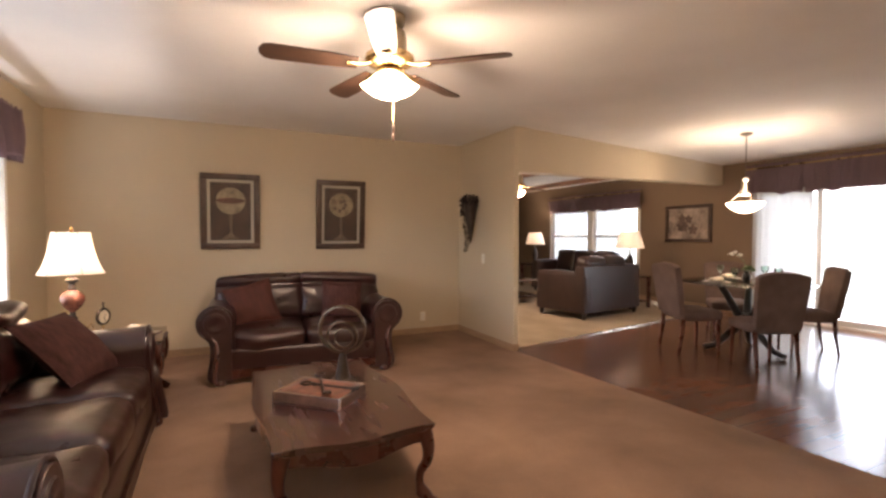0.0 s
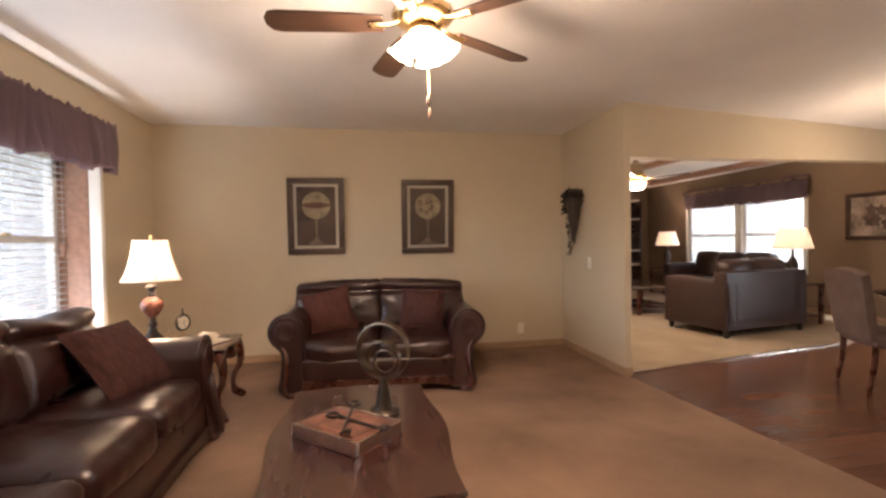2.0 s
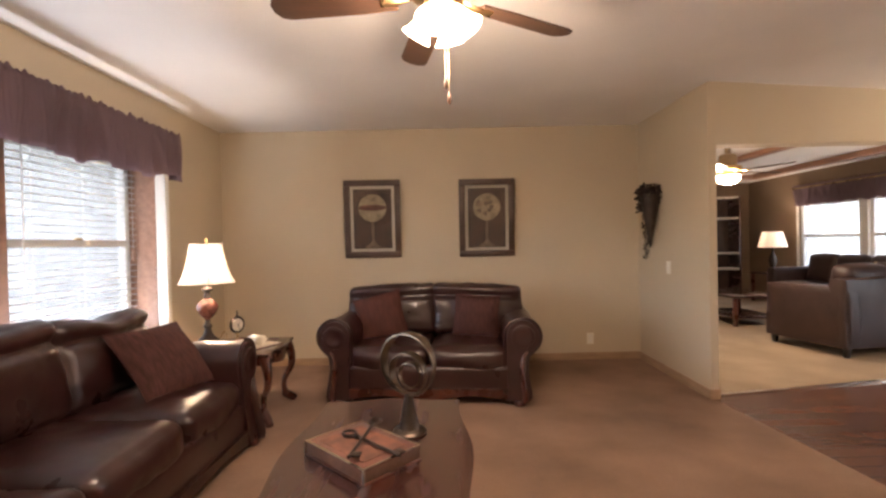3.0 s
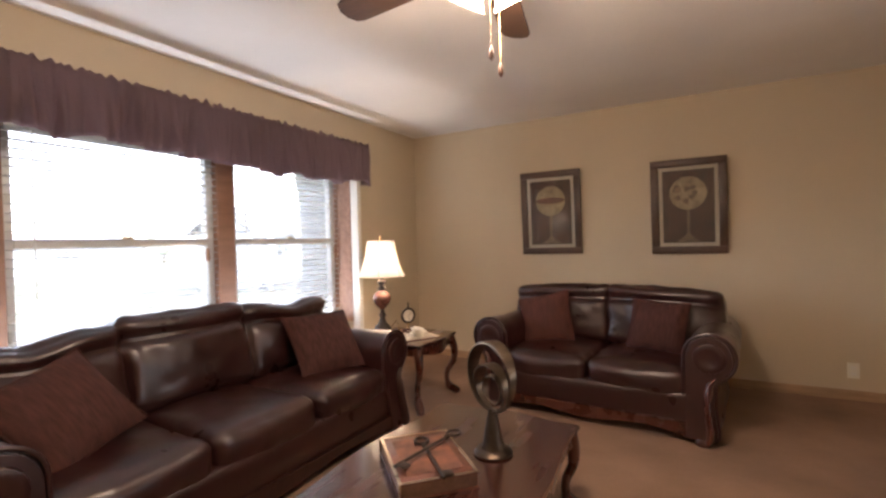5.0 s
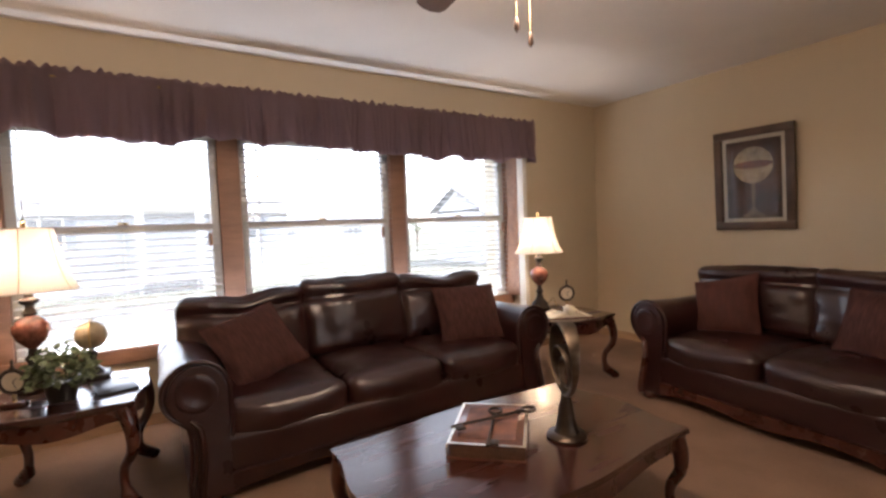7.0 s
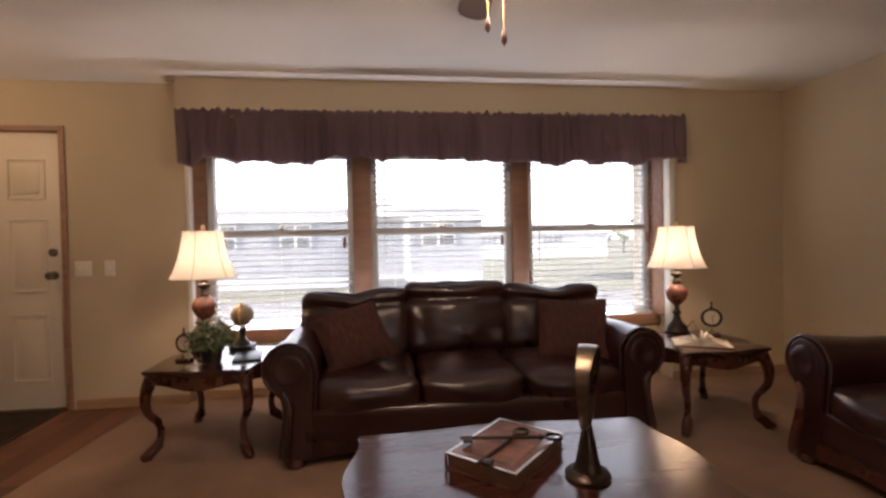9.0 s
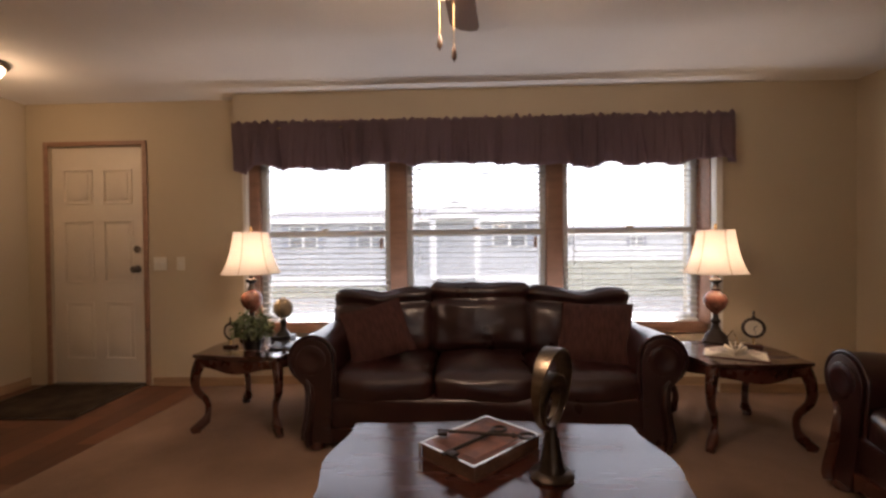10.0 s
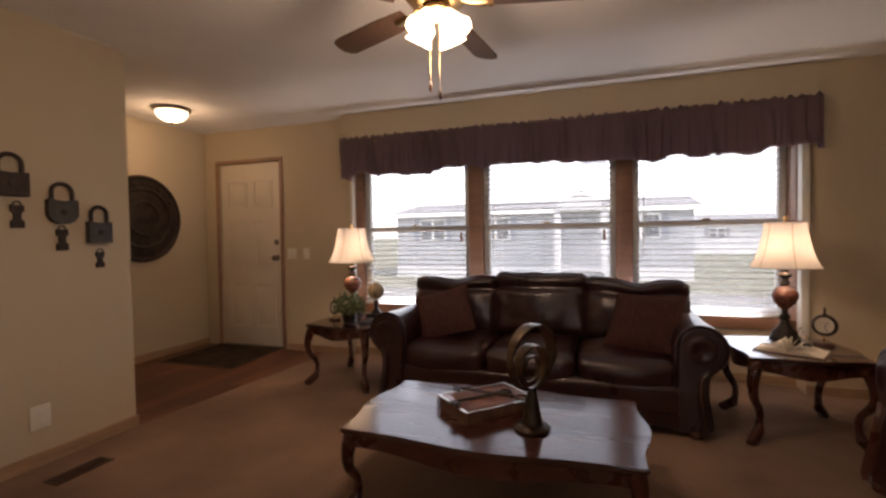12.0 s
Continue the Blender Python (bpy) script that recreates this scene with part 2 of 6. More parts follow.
FROST = glow("frosted_lit_glass", (1.0, 0.72, 0.42), GLOWS)
DOME = glow("dome_lit_glass", (1.0, 0.74, 0.45), GLOWS * 0.7)
LEAF = mat("leaf_green", (0.17, 0.22, 0.105), 0.6, var=0.35, scale=20, fine=60, bump=0.1)
LEAFD = mat("dried_leaf_dark", (0.045, 0.028, 0.022), 0.8, var=0.4, scale=20, fine=60, bump=0.2)
GRASS = mat("lawn", (0.100, 0.102, 0.072), 0.95, var=0.25, scale=0.5, fine=9, bump=0.6, spec=0.1)
SIDING = mat("vinyl_siding_grey", (0.27, 0.275, 0.285), 0.6, var=0.05, scale=1, fine=30, bump=0.1)
SIDINGW = mat("white_siding", (0.44, 0.44, 0.44), 0.6, var=0.05, scale=1, fine=30, bump=0.1)
ROOF = mat("roof_shingles", (0.10, 0.10, 0.105), 0.9, var=0.2, scale=3, fine=30, bump=0.5)
DARKW = mat("dark_window", (0.045, 0.05, 0.06), 0.15, var=0.2, scale=2)
SHUT = mat("shutter_grey", (0.13, 0.14, 0.17), 0.6, var=0.1)
FABRIC = mat("chair_fabric_taupe", (0.175, 0.122, 0.105), 0.9, var=0.15, scale=6, fine=220, bump=0.45, spec=0.15)
MATTX = mat("door_mat", (0.062, 0.044, 0.032), 0.95, var=0.3, scale=6, fine=150, bump=1.0, spec=0.1)
CONC = mat("asphalt_drive", (0.075, 0.075, 0.072), 0.9, var=0.1, scale=0.8, fine=20, bump=0.2)
BARK = mat("bark", (0.10, 0.075, 0.055), 0.9, var=0.3, scale=9, fine=40, bump=0.8)
SHEER = cloth_through("sheer_curtain", (0.62, 0.61, 0.59), 0.42)
BRONZE = mat("dark_bronze", (0.20, 0.155, 0.115), 0.32, 1.0, var=0.2, scale=7, fine=120, bump=0.08, stretch=(1, 1, 6))
BRONZED = mat("blackened_bronze", (0.09, 0.068, 0.053), 0.36, 0.9, var=0.2, scale=7, fine=120, bump=0.08)


# ---------------------------------------------------------------- mesh helpers
def mesh_of(name, bm, material, smooth=True):
    me = bpy.data.meshes.new(name)
    bm.normal_update()
    bm.to_mesh(me)
    bm.free()
    me.materials.append(material)
    if smooth:
        me.polygons.foreach_set("use_smooth", [True] * len(me.polygons))
        me.set_sharp_from_angle(angle=radians(38))
    return me


def part(name, bm, material, parent=None, label="", smooth=True):
    ob = new(name, mesh_of(name, bm, material, smooth))
    if parent is not None:
        ob.parent = parent
    if label:
        ob["label"] = label
    return ob


def thing(name, label, category, at=None, group=""):
    ob = new(name)
    ob.empty_display_size = 0.1
    if at is not None:
        ob.matrix_world = at
    return tagged(ob, label, category, group)


def structure(name, bm, material, smooth=False):
    return tagged(part(name, bm, material, None, "", smooth), kind="structure")


def box(bm, x0, y0, z0, x1, y1, z1, bevel=0.0, seg=2, m=None):
    c = [((x0 if i == 0 else x1), (y0 if j == 0 else y1), (z0 if k == 0 else z1)) for i in (0, 1) for j in (0, 1) for k in (0, 1)]
    if m is not None:
        c = [m @ Vector(p) for p in c]
    v = [bm.verts.new(p) for p in c]
    f = [bm.faces.new([v[i] for i in q]) for q in ((0, 1, 3, 2), (4, 6, 7, 5), (0, 4, 5, 1), (2, 3, 7, 6), (0, 2, 6, 4), (1, 5, 7, 3))]
    if bevel:
        bmesh.ops.bevel(bm, geom=list({e for q in f for e in q.edges}), offset=bevel, segments=seg, affect='EDGES', profile=0.5)
    return bm


def B(*a, **k):
    return box(bmesh.new(), *a, **k)


def lathe(bm, prof, n=24, m=None, lobes=0, depth=0.0):
    """Turn a profile of (radius, height) about z; lobes scallop the radius."""
    rings = []
    for r, z in prof:
        ring = []
        for i in range(n):
            a = 2 * math.pi * i / n
            q = r * (1 + depth * math.cos(lobes * a)) if lobes else r
            p = Vector((q * math.cos(a), q * math.sin(a), z))
            ring.append(bm.verts.new(m @ p if m is not None else p))
        rings.append(ring)
    for a, b in zip(rings, rings[1:]):
        for i in range(n):
            bm.faces.new((a[i], a[(i + 1) % n], b[(i + 1) % n], b[i]))
    if prof[0][0] > 1e-4:
        bm.faces.new(rings[0][::-1])
    if prof[-1][0] > 1e-4:
        bm.faces.new(rings[-1])
    return bm


def L(prof, n=24, m=None, **k):
    return lathe(bmesh.new(), prof, n, m, **k)


def sweep(bm, pts, radii, n=10, m=None, flat=1.0):
    """A tube along points with a radius at each; flat squeezes it."""
    pts = [Vector(p) for p in pts]
    rings = []
    s = None
    for i, p in enumerate(pts):
        d = (pts[min(i + 1, len(pts) - 1)] - pts[max(i - 1, 0)]).normalized()
        if s is None:
            s = d.cross(Vector((0, 0, 1)) if abs(d.z) < 0.9 else Vector((0, 1, 0)))
        s = (s - d * s.dot(d)).normalized()
        u = s.cross(d)
        r = radii[i] if isinstance(radii, (list, tuple)) else radii
        ring = []
        for k in range(n):
            a = 2 * math.pi * k / n
            q = p + r * (math.cos(a) * s + flat * math.sin(a) * u)
            ring.append(bm.verts.new(m @ q if m is not None else q))
        rings.append(ring)
    for a, b in zip(rings, rings[1:]):
        for k in range(n):
            bm.faces.new((a[k], a[(k + 1) % n], b[(k + 1) % n], b[k]))
    bm.faces.new(rings[0][::-1])
    bm.faces.new(rings[-1])
    return bm


def S(pts, radii, n=10, m=None, flat=1.0):
    return sweep(bmesh.new(), pts, radii, n, m, flat)


def slab(bm, outline, z0, z1, m=None, bevel=0.0):
    """An outline in x, y raised from z0 to z1."""
    lo = [bm.verts.new(m @ Vector((x, y, z0)) if m is not None else (x, y, z0)) for x, y in outline]
    hi = [bm.verts.new(m @ Vector((x, y, z1)) if m is not None else (x, y, z1)) for x, y in outline]
    n = len(lo)
    top, bot = bm.faces.new(hi), bm.faces.new(lo[::-1])
    for i in range(n):
        bm.faces.new((lo[i], lo[(i + 1) % n], hi[(i + 1) % n], hi[i]))
    if bevel:
        bmesh.ops.bevel(bm, geom=list(top.edges) + list(bot.edges), offset=bevel, segments=3, affect='EDGES', profile=0.6)
        broad = sorted(bm.faces, key=lambda f: f.calc_area())[-2:]
        bmesh.ops.inset_individual(bm, faces=broad, thickness=0.003)     # keeps the broad faces flat
    return bm


def P(outline, z0, z1, m=None, bevel=0.0):
    return slab(bmesh.new(), outline, z0, z1, m, bevel)


def soft(sx, sy, sz, r=0.06, puff=(0, 0, 0), wrinkle=0.006, n=12, m=None, seed=0.0, shape=None):
    """A padded block with rounded edges, domed faces and shallow creases, centred on its base."""
    bm = bmesh.new()
    bmesh.ops.create_cube(bm, size=2)
    bmesh.ops.subdivide_edges(bm, edges=bm.edges[:], cuts=n, use_grid_fill=True)
    h = Vector((sx / 2, sy / 2, sz / 2))
    for v in bm.verts:
        u = v.co.copy()
        p = Vector((u.x * h.x, u.y * h.y, u.z * h.z))
        c = Vector([max(-h[i] + r, min(h[i] - r, p[i])) for i in range(3)])
        d = p - c
        if d.length > 1e-6:
            p = c + d.normalized() * r if max(abs(d[i]) for i in range(3)) > 0 and d.length > r else p
        f = [(1 - u[(i + 1) % 3] ** 2) * (1 - u[(i + 2) % 3] ** 2) for i in range(3)]
        for i in range(3):
            p[i] += puff[i] * f[i] * u[i]
        w = noise.noise(Vector((p.x * 5 + seed, p.y * 5 - seed, p.z * 5))) + 0.5 * noise.noise(Vector((p.x * 13 + seed, p.y * 13, p.z * 13 - seed)))
        p += wrinkle * w * (d.normalized() if d.length > 1e-6 else Vector((0, 0, 1)))
        p.z += h.z
        if shape:
            p = Vector(shape(p))
        v.co = m @ p if m is not None else p
    return bm


def throw_pillow(w, t, m=None, seed=0.0, n=14):
    """A square pillow with drawn-out corners, standing on its edge: x across, z up, y thickness."""
    bm = bmesh.new()
    grid = {}
    for s in (-1, 1):
        for i in range(n + 1):
            for j in range(n + 1):
                u, v = 2 * i / n - 1, 2 * j / n - 1
                edge = i in (0, n) or j in (0, n)
                if edge and s == 1:
                    grid[s, i, j] = grid[-1, i, j]
                    continue
                k = 1 - 0.07 * (1 - u * u) * abs(v) - 0.07 * (1 - v * v) * abs(u)
                h = t / 2 * ((1 - u * u) * (1 - v * v)) ** 0.42
                h += 0.006 * noise.noise(Vector((u * 3 + seed, v * 3, s)))
                p = Vector((u * w / 2 * k, s * (0 if edge else h), (v * k + 1) * w / 2))
                grid[s, i, j] = bm.verts.new(m @ p if m is not None else p)
    for s in (-1, 1):
        for i in range(n):
            for j in range(n):
                q = [grid[s, i, j], grid[s, i + 1, j], grid[s, i + 1, j + 1], grid[s, i, j + 1]]
                bm.faces.new(q if s == -1 else q[::-1])
    return bm


def line_of(f, n):
    return [f(i / n) for i in range(n + 1)]


# ---------------------------------------------------------------- the shell
CH = 2.42            # ceiling height
WX, RX = -0.93, -0.99  # window wall face, and the face of its recess
WXR = -0.80          # wall face between the window and the back wall
BY = 6.0             # back wall
PX = 3.5             # wall between living room and great room
FX = 8.2             # far wall
HY = 0.665           # hall wall
FY = -0.785          # side wall of the foyer
CX = 3.80            # edge of the carpet at the hall wall
LY = 11.4            # end wall of the great room
OY0, OY1 = 4.72, 5.55  # header over the opening, at the stub wall and at the far wall


def wall_run(name, material, *boxes):
    bm = bmesh.new()
    for b in boxes:
        box(bm, *b)
    return structure(name, bm, material)


def build_shell():
    t = 0.14
    wall_run("wall_back", WALL, (-1.4, BY, 0, PX, BY + t, CH))
    wall_run("wall_partition", WALL, (PX, OY0, 0, PX + 0.06, LY, CH))
    D0, D1, DT = -0.585, 0.248, 2.055
    R0, R1 = 1.105, 4.965
    wall_run("wall_front", WALL,
             (-1.4, FY - t, 0, WX, D0, CH), (-1.4, D0, DT, WX, D1, CH), (-1.4, D1, 0, WX, R0, CH),
             (-1.4, R1, 0, WXR, BY, CH), (RX, R0, 2.0, WX, 1.112, CH), (-1.4, R0, 0, RX, R1, 0.43), (-1.4, R0, 2.0, RX, R1, CH))
    wall_run("wall_front_soffit", WALL, (RX, 1.112, 2.0, -0.785, 5.04, CH))
    wall_run("wall_foyer", WALL, (-1.4, FY - t, 0, 2.6, FY, CH), (2.6, FY - t, 0, 2.74, HY - 0.12, CH))
    wall_run("wall_hall", WALL, (1.10, HY - 0.12, 0, FX, HY, CH))
    wall_run("wall_great_end", BROWN, (PX + 0.06, LY, 0, FX + t, LY + t, CH))
    S0, S1, ST = 3.30, 4.98, 1.97
    W0, W1, WB, WT = 7.28, 9.96, 0.62, 1.86
    wall_run("wall_far", BROWN,
             (FX, HY - 0.12, 0, FX + t, S0, CH), (FX, S0, ST, FX + t, S1, CH), (FX, S1, 0, FX + t, W0, CH),
             (FX, W0, 0, FX + t, W1, WB), (FX, W0, WT, FX + t, W1, CH), (FX, W1, 0, FX + t, LY, CH))
    # header over the opening
    bm = bmesh.new()
    ax, ay = PX + 0.06, OY0
    q = [(ax, ay), (FX, OY1), (FX, OY1 + 0.16), (ax, ay + 0.16)]
    lo = [bm.verts.new((x, y, 1.94 + (x - ax) / (FX - ax) * 0.16)) for x, y in q]
    hi = [bm.verts.new((x, y, CH)) for x, y in q]
    bm.faces.new(hi), bm.faces.new(lo[::-1])
    for i in range(4):
        bm.faces.new((lo[i], lo[(i + 1) % 4], hi[(i + 1) % 4], hi[i]))
    structure("header", bm, WALL)
    # ceilings and floors
    structure("ceiling", B(-1.4, FY - t, CH, FX + t, LY + t, CH + 0.1), CEIL)
    structure("floor_subfloor", B(-1.4, FY - t, -0.25, FX + t, LY + t, -0.02), CONC)
    structure("floor_carpet", P([(-1.3, 0.86), (1.10, HY + 0.01), (1.10, HY), (CX, HY), (PX + 0.02, OY0 - 0.05), (PX + 0.02, BY), (-1.3, BY)], -0.02, 0.004), CARPET)
    structure("floor_foyer", P([(-1.3, FY), (2.6, FY), (2.6, HY - 0.12), (1.10, HY - 0.12), (1.10, HY + 0.01), (-1.3, 0.86)], -0.02, 0.0), TILE)
    structure("floor_dining", P([(CX, HY), (FX, HY), (FX, OY1 + 0.05), (PX + 0.02, OY0 + 0.05), (PX + 0.02, OY0 - 0.05)], -0.02, 0.0), VINYL)
    structure("floor_great_room", P([(PX + 0.02, OY0 + 0.05), (FX, OY1 + 0.05), (FX, LY), (PX + 0.02, LY)], -0.02, 0.006), CARPET2)
    # bright metal strip where carpet meets the plank floor
    d = Vector((FX - PX, OY1 - OY0, 0)).normalized()
    e = Vector((-d.y, d.x, 0)) * 0.018
    a, b = Vector((PX + 0.06, OY0 + 0.07, 0)), Vector((FX, OY1 + 0.05, 0))
    structure("trim_carpet_bar", P([(p.x, p.y) for p in (a - e, b - e, b + e, a + e)], 0.0, 0.012), PEWTERB)
    # baseboards
    bm = bmesh.new()
    for b in ((WXR, BY - 0.014, 0, PX - 0.001, BY - 0.001, 0.075), (PX - 0.014, OY0, 0, PX - 0.001, BY - 0.014, 0.075), (PX - 0.014, OY0 - 0.013, 0, PX + 0.06, OY0 - 0.001, 0.075),
              (WXR + 0.001, R1, 0, WXR + 0.014, BY - 0.014, 0.075), (RX + 0.001, R0 + 0.001, 0, RX + 0.014, R1 - 0.001, 0.075), (WX + 0.001, D1 + 0.065, 0, WX + 0.014, R0, 0.075),
              (WX + 0.014, FY + 0.001, 0, 2.6, FY + 0.014, 0.075), (1.087, HY - 0.12, 0, 1.099, HY + 0.013, 0.075), (1.099, HY + 0.001, 0, FX, HY + 0.014, 0.075)):
        box(bm, *b, bevel=0.004)
    structure("baseboard", bm, OAKH)
    bm = bmesh.new()
    for b in ((FX - 0.014, S1 + 0.06, 0, FX - 0.001, LY, 0.075), (PX + 0.061, OY0, 0, PX + 0.074, LY, 0.075), (PX + 0.074, LY - 0.014, 0, FX, LY - 0.001, 0.075)):
        box(bm, *b, bevel=0.004)
    structure("baseboard_great_room", bm, OAKH)
    # tray lines on the great room ceiling
    bm = bmesh.new()
    for b in ((4.3, 6.6, CH - 0.09, 7.5, 6.75, CH - 0.002), (4.3, 10.0, CH - 0.09, 7.5, 10.15, CH - 0.002), (4.3, 6.75, CH - 0.09, 4.45, 10.0, CH - 0.002), (7.35, 6.75, CH - 0.09, 7.5, 10.0, CH - 0.002),
              (5.8, 6.75, CH - 0.07, 5.95, 10.0, CH - 0.002)):
        box(bm, *b, bevel=0.01)
    structure("trim_ceiling_beams", bm, OAK)
    return D0, D1, DT, R0, R1, S0, S1, ST, W0, W1, WB, WT


PEWTERB = mat("carpet_bar_metal", (0.75, 0.68, 0.58), 0.25, 1.0, var=0.05)
D0, D1, DT, R0, R1, S0, S1, ST, W0, W1, WB, WT = build_shell()


# ---------------------------------------------------------------- openings
def triple_window():
    """Three double-hung windows with oak surround, in the recess."""
    root = thing("window_1", "white vinyl triple window in an oak surround", "window")
    root["kind"] = "structure"
    zb, zt = 0.53, 1.99
    xf = RX + 0.012
    part("sill", B(RX - 0.12, R0 + 0.002, zb - 0.09, xf + 0.015, R1 - 0.002, zb, bevel=0.006), OAK, root, "oak sill board")
    part("head", B(RX - 0.12, R0 + 0.002, 1.93, xf, R1 - 0.002, zt, bevel=0.004), OAK, root)
    for y0, y1, x1 in ((1.142, 1.229, xf), (2.349, 2.490, xf), (3.660, 3.796, xf), (4.905, R1 - 0.002, -0.825)):
        part("mullion", B(RX - 0.12, y0, zb, x1, y1, 1.93, bevel=0.004), OAK, root, "oak mullion")
    part("side_trim", B(RX - 0.05, R0 + 0.002, 0.44, WX + 0.004, 1.141, 1.995, bevel=0.004), WHITE, root, "white side trim")
    part("side_trim", B(-0.824, 4.912, 0.44, WXR + 0.06, R1 - 0.002, 1.995, bevel=0.004), WHITE, root, "white side trim")
    for y0, y1 in ((1.229, 2.349), (2.490, 3.660), (3.796, 4.905)):
        bm = bmesh.new()
        x0, x1 = RX - 0.11, RX - 0.04
        for b in ((x0, y0, zb, x1, y0 + 0.05, 1.93), (x0, y1 - 0.05, zb, x1, y1, 1.93), (x0, y0 + 0.05, zb, x1, y1 - 0.05, zb + 0.05), (x0, y0 + 0.05, 1.88, x1, y1 - 0.05, 1.93), (x0 + 0.01, y0 + 0.05, 1.265, x1 + 0.012, y1 - 0.05, 1.31)):
            box(bm, *b, bevel=0.004)
        part("sash", bm, VINYLW, root, "white vinyl sash")
        g = part("pane", B(RX - 0.085, y0 + 0.05, zb + 0.05, RX - 0.08, y1 - 0.05, 1.265), GLASS, root)
        g2 = part("pane", B(RX - 0.095, y0 + 0.05, 1.31, RX - 0.09, y1 - 0.05, 1.88), GLASS, root)
        g.visible_shadow = g2.visible_shadow = False
        part("lock", B(RX - 0.03, (y0 + y1) / 2 - 0.03, 1.308, RX - 0.01, (y0 + y1) / 2 + 0.03, 1.325, bevel=0.004), BRASS, root)


def slat_blinds():
    """Two-inch slat blinds, open, one in each window."""
    for y0, y1, z_top, lean in ((1.235, 2.343, 1.87, 5), (2.495, 3.655, 1.87, -4), (3.80, 4.90, 1.87, 2)):
        root = thing("window_blind", "white open slat blind hanging in a window", "blind", Matrix.Translation((RX - 0.008, (y0 + y1) / 2, 0)), "window blinds")
        w = y1 - y0 - 0.012
        part("headrail", B(-0.025, -w / 2, 1.88, 0.025, w / 2, 1.925, bevel=0.004), VINYLW, root)
        part("bottom_rail", B(-0.024, -w / 2, 0.535, 0.024, w / 2, 0.555, bevel=0.004), VINYLW, root)
        me = mesh_of("slat", box(bmesh.new(), -0.025, -w / 2, -0.0015, 0.025, w / 2, 0.0015, m=Matrix.Rotation(radians(lean), 4, 'Y')), SLAT, False)
        z = 0.60
        while z < z_top:
            s = new("slat", me)
            s.parent = root
            s.location = (0, 0, z)
            z += 0.047
        for y in (-0.40, 0.0, 0.40):
            part("ladder_cord", S([(0.026, y, 0.55), (0.026, y, 1.9)], 0.0012, 5), VINYLW, root)
        part("tassel_cord", S([(0.036, 0.49, 1.24), (0.034, 0.49, 1.88)], 0.0016, 5), VINYLW, root)
        part("cord_tassel", L([(0.004, 1.245), (0.012, 1.235), (0.015, 1.17), (0.012, 1.155), (0, 1.15)], 12, Matrix.Translation((0.036, 0.49, 0))), OAK, root, "wooden cord tassel")
        part("wand", S([(0.04, -0.47, 1.0), (0.035, -0.47, 1.88)], 0.004, 6), VINYLW, root)


def valance_mesh(y0, y1, x, z0, z1, swell=0.12, n=260, drop=0.085, rows=12, m=None):
    """A gathered valance: ruffled head, rod pocket and a wavy skirt."""
    bm = bmesh.new()
    g = []
    for i in range(n + 1):
        u = i / n
        y = y0 + (y1 - y0) * u
        wob = noise.noise(Vector((y * 2.3, 0.3, 0))) 
        col = []
        for j in range(rows + 1):
            v = j / rows
            z = z1 + (z0 - z1) * v
            fold = noise.noise(Vector((y * 6, v * 0.7, 2))) * 0.6 + noise.noise(Vector((y * 14, v * 0.8, 1))) * 0.75 + noise.noise(Vector((y * 31, v * 0.5, 4))) * 0.35
            amp = 0.014 + swell * v
            dx = amp * fold
            if 0.10 < v < 0.22:
                dx *= 0.35
            if v < 0.02:
                z += 0.034 * noise.noise(Vector((y * 30, 2, 0)))
            if v > 0.6:
                z += (v - 0.6) / 0.4 * drop * (0.6 * wob + 0.5 * noise.noise(Vector((y * 6, 7, 0))))
            p = Vector((x + dx + 0.015 * v, y, z))
            col.append(bm.verts.new(m @ p if m is not None else p))
        g.append(col)
    for a, b in zip(g, g[1:]):
        for j in range(rows):
            bm.faces.new((a[j], b[j], b[j + 1], a[j + 1]))
    return bm


def valance_1():
    root = thing("window_valance", "gathered plum-brown valance in three sections on a rod", "valance")
    for y0, y1 in ((1.160, 2.43), (2.41, 3.74), (3.72, 5.005)):
        ob = part("skirt", valance_mesh(y0, y1, -0.662, 1.79, 2.16), VALB, root)
        ob.modifiers.new("cloth", 'SOLIDIFY').thickness = 0.004
    for y in (1.160, 5.005):
        bm = valance_mesh(0.0, 0.12, 0, 1.78, 2.155, swell=0.02, n=20, m=Matrix.Translation((-0.662, y, 0)) @ Matrix.Rotation(radians(90), 4, 'Z'))
        part("return", bm, VALB, root).modifiers.new("cloth", 'SOLIDIFY').thickness = 0.004
    part("rod", S([(-0.675, 1.17, 2.105), (-0.675, 4.995, 2.105)], 0.012, 8), BRASS, root)
    for y in (1.3, 2.41, 3.75, 4.9):
        part("bracket", B(-0.785, y - 0.01, 2.09, -0.675, y + 0.01, 2.12), BRASS, root)


